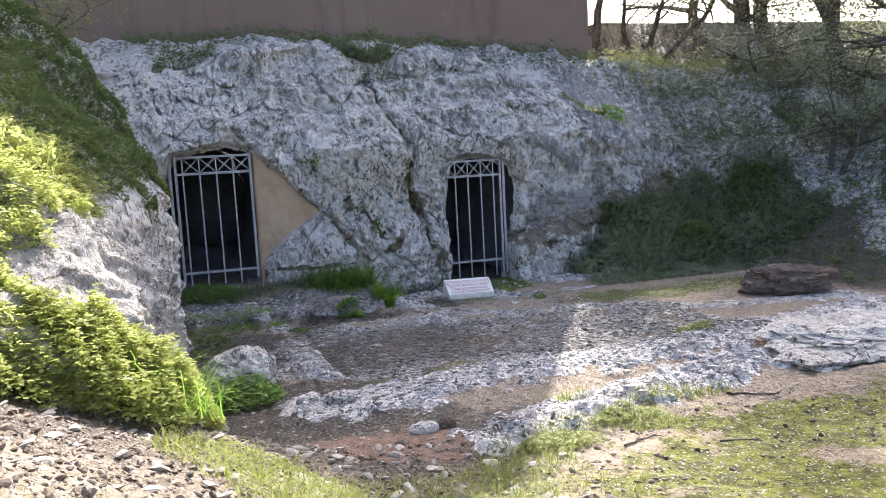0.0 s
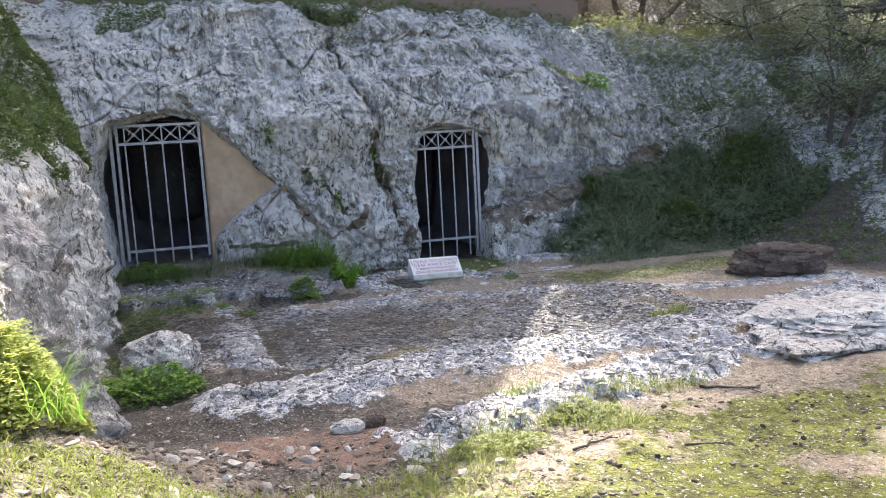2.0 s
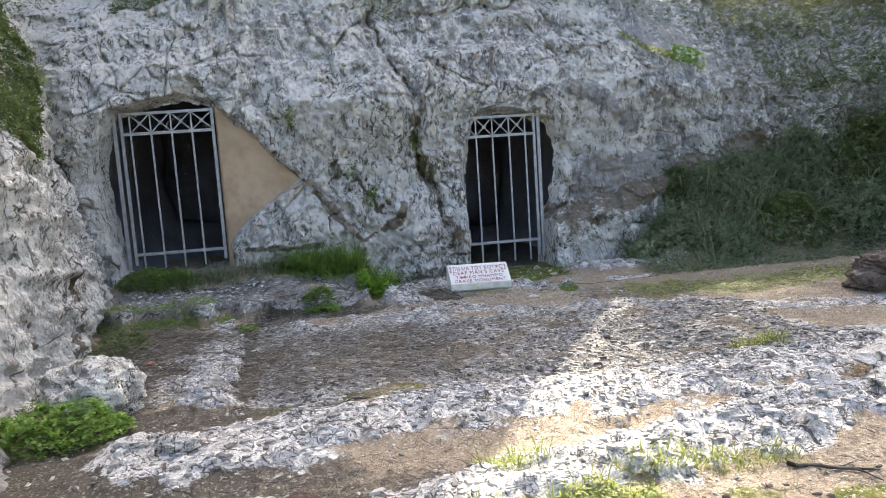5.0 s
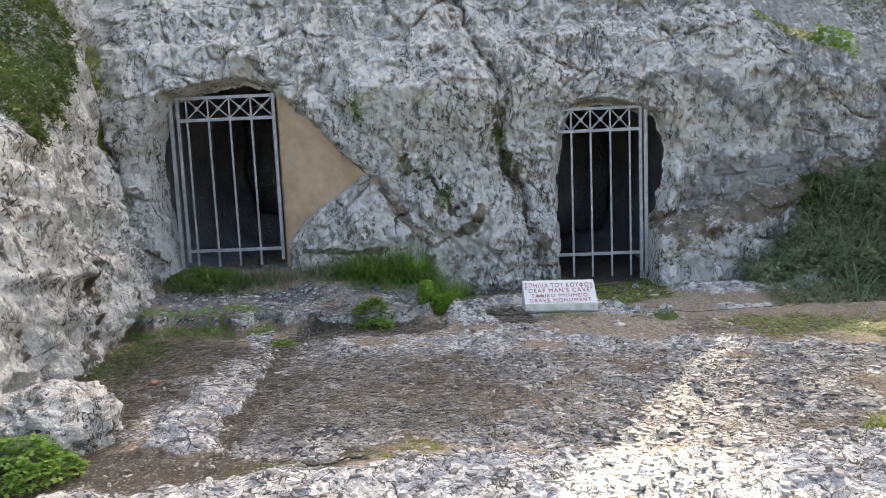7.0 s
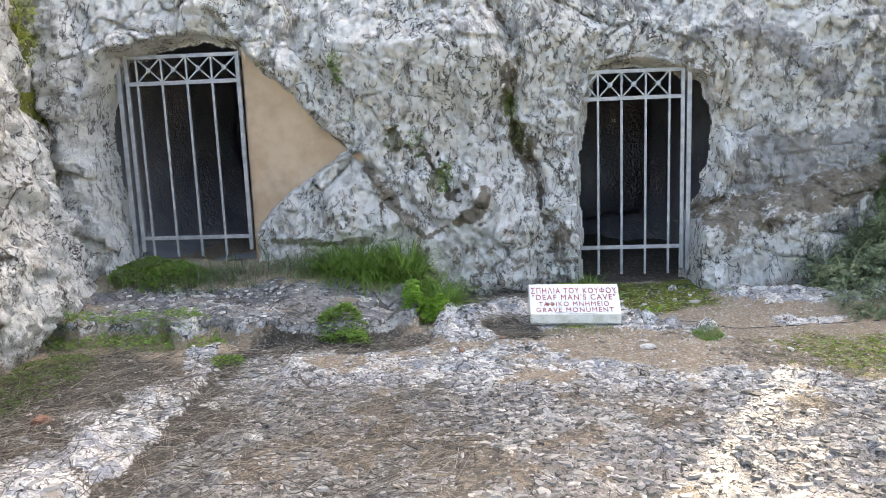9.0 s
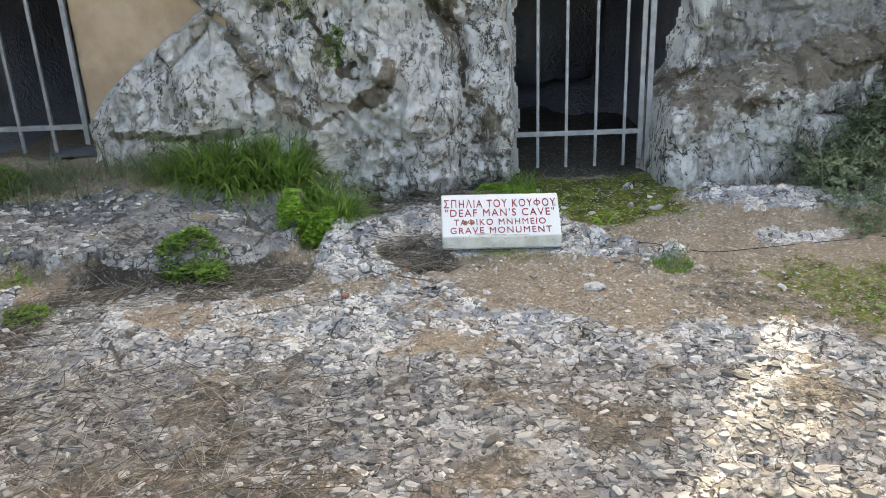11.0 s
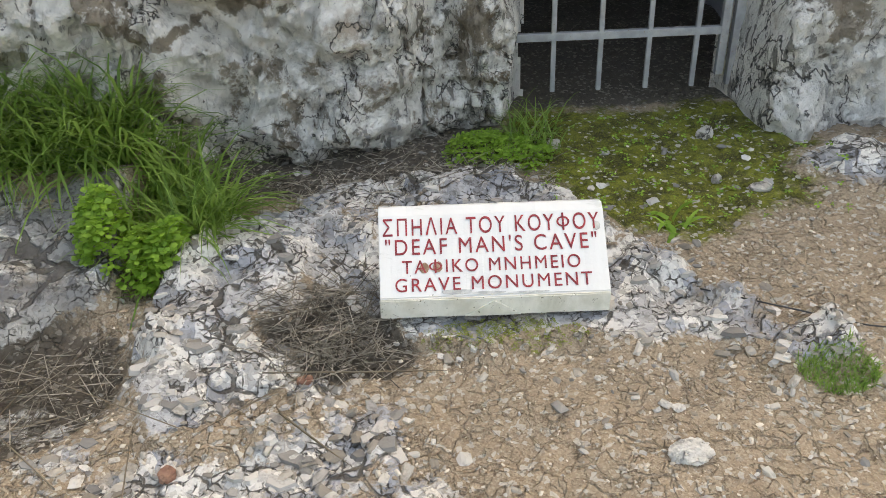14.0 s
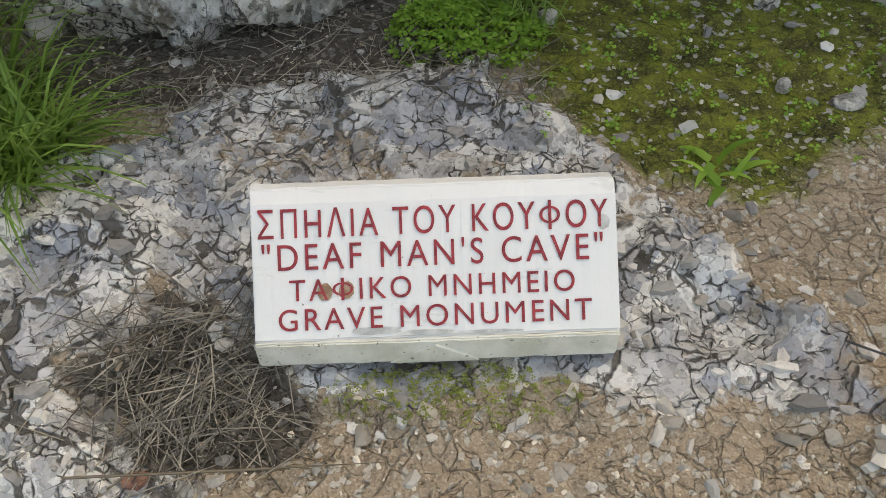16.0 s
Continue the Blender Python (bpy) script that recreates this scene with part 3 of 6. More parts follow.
    # dark brown soil at the left foreground, coloured darker for shade as well
    litter_shade = np.maximum(litter_shade, 0.85 * step(1.9, 1.2, x) * step(4.7, 5.3, y) * step(7.0, 6.5, y))
    litter_shade = np.maximum(litter_shade, 0.85 * step(0.6, 0.25, strip(x, y, [(0.0, 8.2), (0.3, 7.0), (1.0, 6.9), (1.6, 7.1)]) + 2 * j))
    litter_shade = np.maximum(litter_shade, step(11.0, 11.2, y + j) * step(2.0, 2.6, x) * step(3.7, 3.4, x))
    litter_shade = np.maximum(litter_shade, 0.7 * step(0.5, 0.1, strip(x, y, [(0.2, 6.1), (0.9, 6.0), (1.7, 5.9)]) + j))
    litter_shade = np.maximum(litter_shade, step(7.5, 8.5, x) * step(6, 9, y) * 0.9)
    litter_shade = np.maximum(litter_shade, (0.5 + 0.3 * fbm(x * 0.9, y * 0.9, 0.0, 3, 91)) * step(6.3, 5.6, y))
    moss = np.maximum(moss, (0.42 + 0.4 * fbm(x * 0.7, y * 0.7, 5.0, 4, 93)) * step(4.6, 2.5, y) + (0.6 + 0.3 * fbm(x * 0.3, y * 0.3, 5.0, 3, 94)) * step(12, 20, np.hypot(x, y - 6)))
    red = step(0.45, 0.1, strip(x, y, [(0.9, 5.45), (1.5, 5.3)]) + 2 * j)
    return z, np.clip(rock, 0, 1.2), moss, litter_shade, red


def ground_z(x, y):
    return ground_parts(np.asarray(x, float), np.asarray(y, float))[0]


def span(*cuts):
    """Coordinates from stretches (start, end, step)."""
    return np.unique(np.concatenate([np.arange(a, b, s) for a, b, s in cuts] + [[cuts[-1][1]]]).round(4))


gx = span((-400, -40, 60), (-40, -6, 2.0), (-6, -1.4, 0.15), (-1.4, 1.9, 0.026), (1.9, 4.7, 0.0135), (4.7, 8, 0.04), (8, 14, 0.15), (14, 40, 2.0), (40, 400, 60))
gy = span((-400, -40, 60), (-40, -2, 2.0), (-2, 3, 0.12), (3, 8.3, 0.026), (8.3, 11.5, 0.0135), (11.5, 14, 0.1), (14, 40, 1.0), (40, 400, 60))
GX, GY = np.meshgrid(gx, gy, indexing="ij")
GZ, g_rock, g_moss, g_litter_shade, g_red = ground_parts(GX, GY)
ground_me = raw_mesh("ground", np.stack([GX, GY, GZ], -1).reshape(-1, 3), grid_faces(len(gx), len(gy)), [M_GROUND])
for key, val in (("bed", step(-0.2, 0.2, inside(GX, GY, BED)) * step(9.7, 8.6, GY)), ("slab", step(-0.05, 0.05, inside(GX, GY, SLAB))), ("rock", g_rock), ("moss", g_moss), ("litter_shade", g_litter_shade), ("red", g_red)):
    give(ground_me, key, val)
tagged(new("ground", ground_me), "trodden earth with flaking limestone beds, moss and litter", "ground", kind="structure")

# ---------------- cliff with the two cave mouths ----------------
MOUTH_A = [(-0.33, 1.74), (-0.1, 1.8), (0.2, 1.84), (0.45, 1.88), (0.7, 1.8), (0.92, 1.54), (1.22, 1.23), (1.6, 0.87), (1.5, 0.8), (1.22, 0.62), (0.95, 0.42), (0.77, 0.2), (0.76, -0.3), (-0.38, -0.3), (-0.46, 0.2), (-0.55, 0.7), (-0.58, 1.15), (-0.46, 1.5)]
MOUTH_B = [(3.68, 1.42), (3.85, 1.52), (4.1, 1.55), (4.45, 1.5), (4.7, 1.36), (4.82, 1.15), (4.84, 0.84), (4.76, 0.4), (4.6, 0.14), (4.58, -0.6), (3.6, -0.6), (3.57, 0.3), (3.55, 0.7), (3.6, 1.0)]
GATE_A_Y, GATE_B_Y = 11.45, 11.88


def cliff_form(x, z):
    """Depth (y) of the bare face, without the mouths, and where dirt sits in its crevices."""
    crev = np.zeros(np.shape(x))
    wx = x + 0.07 * fbm(x * 3.5, z * 3.5, 0, 4, 71, 0.6)
    wz = z + 0.07 * fbm(x * 3.5, z * 3.5, 5, 4, 75, 0.6)
    patchy = step(-0.35, 0.25, fbm(x * 3, z * 3, 9, 3, 79))
    y = curve(x, [(-3, 11.0), (-0.6, 11.1), (0.8, 11.2), (2.2, 11.36), (3.0, 11.55), (3.6, 11.68), (4.6, 11.76), (6.5, 12.05), (8, 12.0), (10, 11.4), (13, 10.4)])
    y = y + 0.06 * z + 0.5 * np.clip(z - 1.65, 0, 3) ** 1.15
    # rounded foot of the middle rock, and its upper brow
    mid = step(0.9, 1.7, x) * step(3.3, 2.8, x)
    y = y - 0.12 * mid * np.exp(-((z - 0.4) / 0.5) ** 2) - 0.1 * mid * np.exp(-((z - 1.5) / 0.35) ** 2)
    y = y - 0.12 * step(0.55, 0.9, x) * step(1.9, 1.3, x) * step(0.75, 0.2, z + 0.35 * (1.3 - x))
    # seams: the slanting one from the first mouth, the upright one in the middle
    d = strip(x + 0.25 * (wx - x), z + 0.25 * (wz - z), [(0.5, 2.05), (0.92, 1.56), (1.22, 1.25), (1.6, 0.88), (2.2, 0.4), (2.55, 0.05)])
    y = y + 0.1 * np.exp(-(d / 0.035) ** 2)
    crev = np.maximum(crev, 0.6 * np.exp(-(d / 0.025) ** 2) * (0.4 + 0.6 * patchy))
    d = strip(wx, wz, [(2.55, 2.75), (2.75, 2.2), (3.0, 1.6), (2.98, 1.15), (3.16, 0.65), (3.4, 0.0)])
    y = y + 0.14 * np.exp(-(d / 0.06) ** 2)
    crev = np.maximum(crev, 0.62 * np.exp(-(d / 0.045) ** 2) * patchy)
    d = strip(x + 2.6 * (wx - x), z + 2.6 * (wz - z), [(1.9, 0.1), (2.05, 0.8), (2.45, 0.6), (2.7, 0.35), (3.1, 0.1)])
    y = y + 0.07 * np.exp(-(d / 0.05) ** 2)
    crev = np.maximum(crev, 0.7 * np.exp(-(d / 0.07) ** 2) * patchy)
    # notch with plants on the top edge
    y = y + 0.2 * step(2.2, 2.4, x) * step(3.2, 2.9, x) * step(2.55, 2.85, z)
    # shelf east of the second mouth
    shelf = 0.12 + 0.28 * (x - 4.6)
    y = y - 0.3 * step(4.48, 4.62, x) * step(7.2, 5.6, x) * step(shelf + 0.1, shelf - 0.12, z)
    y = y + 0.12 * step(0.02, 0.1, inside(x, z, [(0.05, 1.7), (0.3, 1.98), (0.5, 2.08), (0.75, 1.7)]))
    # small holes
    for hx, hz, r in ((1.22, 1.7, 0.022), (2.5, 0.72, 0.03), (2.36, 0.8, 0.02)):
        y = y + 0.08 * np.exp(-((x - hx) ** 2 + (z - hz) ** 2) / r ** 2)
    y = y + 0.12 * fbm(x * 1.1, z * 1.1, 0.0, 3, 101)
    y = y - 0.055 * ridged(x * 2.4, z * 2.0, 3.0, 3, 111)
    b1, bgap, bown = cells(x * 1.5 + 0.35 * vnoise(x * 2, z * 2, 0, 6), z * 1.2 + 0.3 * vnoise(x * 2, z * 2, 4, 7), 125)
    y = y - 0.13 * (bown - 0.5) * step(0.0, 0.07, bgap) + 0.04 * np.exp(-(bgap / 0.035) ** 2)
    crev = np.maximum(crev, 0.5 * np.exp(-(bgap / 0.03) ** 2) * patchy)
    led = z + 0.12 * vnoise(x * 0.9, 0, 0, 126) + 0.05 * vnoise(x * 4, 0, 0, 127)
    y = y + 0.1 * step(2.28, 2.36, led) + 0.08 * step(2.72, 2.78, led)
    d1, gap, own = cells(x * 4.2 + 0.5 * vnoise(x * 3, z * 3, 0, 5), z * 3.4, 121)
    y = y - 0.085 * (own - 0.5) * step(0.0, 0.06, gap) + 0.02 * np.exp(-(gap / 0.05) ** 2)
    crev = np.maximum(crev, 0.4 * np.exp(-(gap / 0.05) ** 2) * patchy)
    d1, gap, own = cells(x * 11 + 0.9 * vnoise(x * 6, z * 6, 0, 5), z * 8 + 0.9 * vnoise(x * 6, z * 6, 3, 9), 131)
    y = y - (0.045 * (own - 0.5) - 0.012 * d1) * step(0.0, 0.1, gap)
    d1, gap, own = cells(x * 24 + 0.8 * vnoise(x * 14, z * 14, 0, 5), z * 17 + 0.8 * vnoise(x * 14, z * 14, 3, 9), 133)
    y = y - 0.02 * (own - 0.5) * step(0.0, 0.12, gap)
    y = y + 0.028 * fbm(x * 7, z * 7, 1.0, 4, 141, 0.65)
    return y, crev


def cliff_face(x, z):
    return cliff_form(x, z)[0]


def cliff_top(x):
    z = curve(x, [(-3, 2.9), (-0.6, 3.0), (0.0, 3.02), (0.6, 3.2), (2.1, 3.3), (2.35, 3.2), (2.6, 3.08), (3.1, 3.06), (3.4, 3.2), (4.6, 3.0), (5.3, 2.75), (5.9, 2.45), (6.4, 2.1), (7.8, 1.65), (8.6, 1.5), (10, 1.6), (13, 1.9)])
    return z + 0.05 * vnoise(x * 2.3, 0, 0, 151) + 0.03 * vnoise(x * 7, 0, 0, 152)


def back_top(x):
    return curve(x, [(-3, 3.6), (4, 3.55), (6.9, 3.25), (8.5, 3.0), (9.3, 2.85), (11, 2.9), (13, 3.0)])


cx = span((-3.0, -0.7, 0.06), (-0.7, 5.2, 0.0125), (5.2, 9.0, 0.026), (9.0, 13, 0.09))
n_face, n_top = 300, 46
sv = np.linspace(0, 1, n_face)
CX, S = np.meshgrid(cx, sv, indexing="ij")
top = cliff_top(cx)[:, None]
CZ = -0.65 + (top + 0.65) * S
CY, crevice = cliff_form(CX, CZ)
edge_a = inside(CX, CZ, MOUTH_A) + 0.03 * (1 - 0.7 * step(0.5, 0.7, CX)) * fbm(CX * 6, CZ * 6, 0, 3, 161)
edge_b = inside(CX, CZ, MOUTH_B) + 0.025 * fbm(CX * 6, CZ * 6, 0, 3, 162)
for e, depth in ((edge_a, GATE_A_Y + 0.1), (edge_b, GATE_B_Y + 0.12)):
    k = step(-0.035, 0.05, e)
    CY = CY * (1 - k) + np.maximum(depth, CY) * k
# top: runs back from the brow to the foot of the house wall
tv = np.linspace(0, 1, n_top + 1)[1:][None, :]
y0, z0 = CY[:, -1:], CZ[:, -1:]
TY = y0 + (15.6 - y0) * tv ** 1.5
zb = back_top(cx)[:, None]
TZ = z0 + (zb - z0) * step(0.0, 0.55, (TY - y0) / (15.6 - y0)) + 0.06 * fbm(cx[:, None] * 1.7, TY * 1.7, 0, 4, 171)
TZ = TZ + 0.09 * fbm(cx[:, None] * 4, TY * 4, 0, 3, 172) * step(y0, y0 + 0.5, TY)
PX = np.concatenate([CX, np.repeat(cx[:, None], n_top, 1)], 1)
PY, PZ = np.concatenate([CY, TY], 1), np.concatenate([CZ, TZ], 1)
hole = np.zeros(PX.shape, bool)
hole[:, :n_face] = (edge_a > 0.055) | (edge_b > 0.055)
keep = ~(hole[:-1, :-1] & hole[1:, :-1] & hole[1:, 1:] & hole[:-1, 1:])
cliff_me = raw_mesh("cliff", np.stack([PX, PY, PZ], -1).reshape(-1, 3), grid_faces(*PX.shape, keep), [M_CLIFF])
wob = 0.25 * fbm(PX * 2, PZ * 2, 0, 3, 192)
# right of the second mouth: grey lichen, with the trees' shade coloured in
lichen_shade = 0.75 * step(4.9, 6.0, PX + 0.6 * fbm(PX, PZ, 0, 3, 191))
lichen_shade = np.maximum(lichen_shade, 0.62 * step(-0.2, 0.25, inside(PX, PZ, [(0.3, 2.6), (0.75, 1.95), (1.6, 1.75), (2.3, 1.85), (2.8, 1.45), (3.5, 1.75), (4.6, 1.75), (5.2, 1.4), (5.5, 4.5), (0.2, 4.5)]) + wob))
lichen_shade = np.maximum(lichen_shade, 0.8 * step(0.2, 0.05, strip(PX, PZ, [(4.3, 1.6), (4.7, 1.8), (5.3, 1.75), (5.8, 1.3)]) + 0.4 * wob))
lichen_shade = np.maximum(lichen_shade, 0.95 * step(-0.1, 0.12, inside(PX, PZ, [(4.95, 0.35), (5.1, 0.85), (5.7, 1.0), (6.6, 0.9), (6.6, 0.3)]) + 0.5 * wob))
lichen_shade = np.maximum(lichen_shade, 0.3 * step(1.3, 1.9, PZ + wob))
give(cliff_me, "lichen_shade", lichen_shade)
earthy = 0.38 * step(0.22, 0.0, PZ + 0.4 * wob - 0.02 * PX) * step(0.5, 1.0, PX) * step(3.7, 3.5, PX)
earthy = np.maximum(earthy, 0.55 * step(0.17, 0.03, strip(PX, PZ, [(3.0, 1.6), (2.98, 1.15), (3.16, 0.65), (3.3, 0.3), (3.45, -0.1)]) + 0.5 * wob))
earthy = np.maximum(earthy, 0.7 * step(0.12, 0.02, strip(PX, PZ, [(1.75, 0.72), (2.0, 0.42), (2.25, 0.12), (2.7, 0.3), (2.75, 0.5)]) + 0.4 * wob))
earthy = np.maximum(earthy, 0.68 * step(0.32, 0.06, strip(PX, PZ, [(4.75, 0.22), (5.5, 0.3), (6.6, 0.5), (7.5, 0.9)]) + 0.6 * wob))
earthy = np.maximum(earthy, 0.55 * step(0.14, 0.02, strip(PX, PZ, [(3.6, 1.56), (4.15, 1.63), (4.7, 1.45)]) + 0.3 * wob))
earthy = np.maximum(earthy, 0.5 * step(0.12, 0.02, strip(PX, PZ, [(2.55, 2.75), (2.75, 2.2), (3.0, 1.6)]) + 0.4 * wob))
give(cliff_me, "earthy", earthy)
mossy = 0.75 * step(0.08, 0.01, strip(PX, PZ, [(0.95, 0.14), (1.5, 0.12), (2.0, 0.12)]) + 0.3 * wob)
for hx, hz, r in ((1.55, 1.5, 0.16), (2.98, 1.25, 0.13), (2.35, 0.62, 0.14), (3.1, 0.85, 0.12), (2.0, 0.95, 0.1), (1.35, 1.2, 0.1)):
    mossy = np.maximum(mossy, 0.65 * step(r, 0.3 * r, np.hypot(PX - hx, 0.6 * (PZ - hz)) + 0.3 * wob))
mossy = np.maximum(mossy, 0.5 * step(6.2, 7.5, PX + 2 * wob))
give(cliff_me, "mossy", mossy)
give(cliff_me, "crevice", np.concatenate([crevice, 0.35 * np.ones(TY.shape)], 1))
tagged(new("cliff", cliff_me), "weathered grey and white limestone cliff with two cave mouths", "cliff", kind="structure")


def cave(name, x0, x1, y0, y1, z0, z1, seed):
    """A rough chamber behind a mouth, open towards the gate."""
    bm = bmesh.new()
    nu, nv = 22, 20
    rings = []
    for i in range(nv):
        y = y0 + (y1 - y0) * i / (nv - 1)
        ring = []
        for k in range(nu):
            a = 2 * math.pi * k / nu
            px, pz = math.cos(a), math.sin(a)
            q = max(abs(px), abs(pz)) ** 0.7
            r = 1 + 0.12 * noise.noise(Vector((px * 2 + seed, y * 1.5, pz * 2))) - 0.35 * (i / nv) ** 3
            ring.append(bm.verts.new(((x0 + x1) / 2 + (x1 - x0) / 2 * px / q * r, y, (z0 + z1) / 2 + (z1 - z0) / 2 * pz / q * r)))
        rings.append(ring)
    for a, b in zip(rings, rings[1:]):
        for k in range(nu):
            bm.faces.new((a[k], b[k], b[(k + 1) % nu], a[(k + 1) % nu]))
    bm.faces.new(rings[-1])
    return tagged(part(name, bm, M_CAVE, smooth=True), "dark rock chamber behind the gate", "cave", kind="structure")


cave("cave_wall_1", -0.75, 1.0, 11.5, 14.8, -0.15, 2.2, 1.0)
cave("cave_wall_2", 3.3, 5.0, 11.95, 14.9, -0.62, 1.75, 5.0)

# plastered infill beside the first gate: a slab with a trowelled, uneven front
px = np.linspace(0.715, 1.85, 50)
pz = np.linspace(-0.15, 2.0, 90)
WX, WZ = np.meshgrid(px, pz, indexing="ij")
WY = GATE_A_Y - 0.02 + 0.012 * fbm(WX * 3, WZ * 3, 0, 3, 181) + 0.05 * step(0.03, 0.0, WX - 0.715) + 0.006 * fbm(WX * 22, WZ * 22, 0, 2, 182)
front = np.stack([WX, WY, WZ], -1).reshape(-1, 3)
back = np.stack([WX, WY * 0 + GATE_A_Y + 0.25, WZ], -1).reshape(-1, 3)
f = grid_faces(50, 90)
near_mouth = inside(WX, WZ, MOUTH_A) > -0.16
f = f[(near_mouth[:-1, :-1] & near_mouth[1:, 1:]).ravel()]
side = np.array([[i, i + 1, i + 1 + 4500, i + 4500] for i in range(89)])
plaster_me = raw_mesh("wall_plaster", np.concatenate([front, back]), np.concatenate([f, f + 4500, side]), [M_PLASTER])
tagged(new("wall_plaster", plaster_me), "ochre plaster infill wall beside the gate", "wall", kind="structure")

# house wall above the cliff
bm = bmesh.new()
box(bm, (-7.0, 15.0, 2.9), (7.72, 15.4, 9.15))
box(bm, (7.32, 15.402, 2.9), (7.72, 21.0, 9.15))
box(bm, (-7.0, 14.96, 3.2), (7.76, 14.998, 3.75))
tagged(part("wall_north", bm, M_STUCCO), "stained red-brown stucco house wall above the cliff", "wall", kind="structure")

# ---------------- side rock ----------------


def side_rock(y, s):
    """The rock flank along the hill: place for a run y and a way s up its profile."""
    base = curve(y, [(3.6, -1.6), (4.2, -0.75), (4.8, -0.38), (5.5, -0.12), (6.2, -0.02), (6.65, -0.06), (6.95, -0.3), (7.6, -0.34), (8.6, -0.22), (9.15, -0.3), (9.35, -0.42), (10.1, -0.4), (10.7, -0.52), (11.1, -0.66), (11.6, -0.8)])
    zs = curve(y, [(3.6, 0.55), (4.6, 0.6), (5.5, 0.68), (6.4, 0.8), (6.8, 0.75), (7.2, 1.0), (8.5, 1.35), (9.5, 1.55), (10.3, 1.9), (11.6, 2.6)])
    foot = -0.55
    z = foot + (zs - foot) * np.clip(s / 0.6, 0, 1)
    x = base - 0.14 * (z - foot)
    u = np.clip((s - 0.6) / 0.4, 0, 1)
    slope = curve(y, [(3.6, 0.7), (6.5, 0.85), (7.2, 1.1), (9.5, 1.2), (10.4, 1.5), (11.6, 1.0)])
    x = x - 1.3 * u ** 1.2
    z = z + 1.3 * slope * (u - 0.12 * u * u)
    lump = 0.13 * fbm(y * 1.4, z * 1.4, 0, 3, 201) + 0.045 * ridged(y * 2.5 + z, z * 3.2 + 0.5 * y, 0, 3, 211)
    d1, gap, own = cells((z * 0.75 + y * 0.6) * 6.0 + 0.5 * vnoise(y * 3, z * 3, 0, 216), (z - y) * 1.3, 215)
    lump = lump + 0.075 * (own - 0.5) * step(0, 0.1, gap) + 0.02 * ridged((z * 0.75 + y * 0.6) * 9, (z - y) * 1.2, 2.0, 2, 217)
    d1, gap, own = cells(y * 4.5 + z, z * 5, 221)
    lump = lump + 0.045 * (own - 0.5) * step(0, 0.15, gap)
    d1, gap, own = cells(y * 11 + 0.9 * vnoise(y * 6, z * 6, 0, 5), z * 11 + 0.9 * vnoise(y * 6, z * 6, 3, 6), 231)
    lump = lump + 0.02 * (own - 0.5) * step(0, 0.1, gap)
    d1, gap, own = cells(y * 23 + 0.8 * vnoise(y * 13, z * 13, 0, 5), z * 21, 233)
    lump = lump + 0.012 * (own - 0.5) * step(0, 0.12, gap) + 0.02 * fbm(y * 9, z * 9, 0, 3, 241)
    return x + lump * (1 - 0.5 * u), y + 0.25 * lump, z + lump * u


sy = span((4.25, 11.7, 0.017))
SY, SS = np.meshgrid(sy, np.linspace(0, 1, 200), indexing="ij")
side_me = raw_mesh("rock_flank", np.stack(side_rock(SY, SS), -1).reshape(-1, 3), grid_faces(*SY.shape), [M_LEFT])
# front end greyed in colour to stand for its shade and grazing light
give(side_me, "lichen_shade", 0.95 * step(7.6, 6.5, SY))
give(side_me, "earthy", 0.75 * np.exp(-((SY - 9.3 + 0.2 * vnoise(SS * 5, 0, 0, 4)) / 0.14) ** 2) * step(0.5, 0.2, SS) + 0.6 * step(0.1, 0.02, SS))
give(side_me, "mossy", 0.4 * step(0.55, 0.75, SS))
gapx = cells(SY * 1.8 + 0.4 * SS, SS * 3.5 - 0.5 * SY, 251)[1]
give(side_me, "crevice", 0.6 * np.exp(-(gapx / 0.04) ** 2) + 0.75 * np.exp(-((SY - 9.2 + 0.12 * vnoise(SS * 9, 0, 0, 3)) / 0.09) ** 2) * step(0.6, 0.3, SS))
tagged(new("rock_flank", side_me), "pale furrowed limestone flank beside the path", "rock", kind="structure")


# ---------------- gates ----------------
def bar(name, a, b, w, d, parent, label=""):
    """A square steel bar from a to b, w wide and d deep, with eased edges."""
    a, b = Vector(a), Vector(b)
    bm = bmesh.new()
    box(bm, (-w / 2, -d / 2, 0), (w / 2, d / 2, (b - a).length), 0.002)
    up = (b - a).normalized()
    side_ax = Vector((0, 1, 0)).cross(up).normalized()
    m = Matrix((side_ax, Vector((0, 1, 0)), up)).transposed().to_4x4()
    bm.transform(Matrix.Translation(a) @ m)
    return part(name, bm, M_STEEL, parent, label)


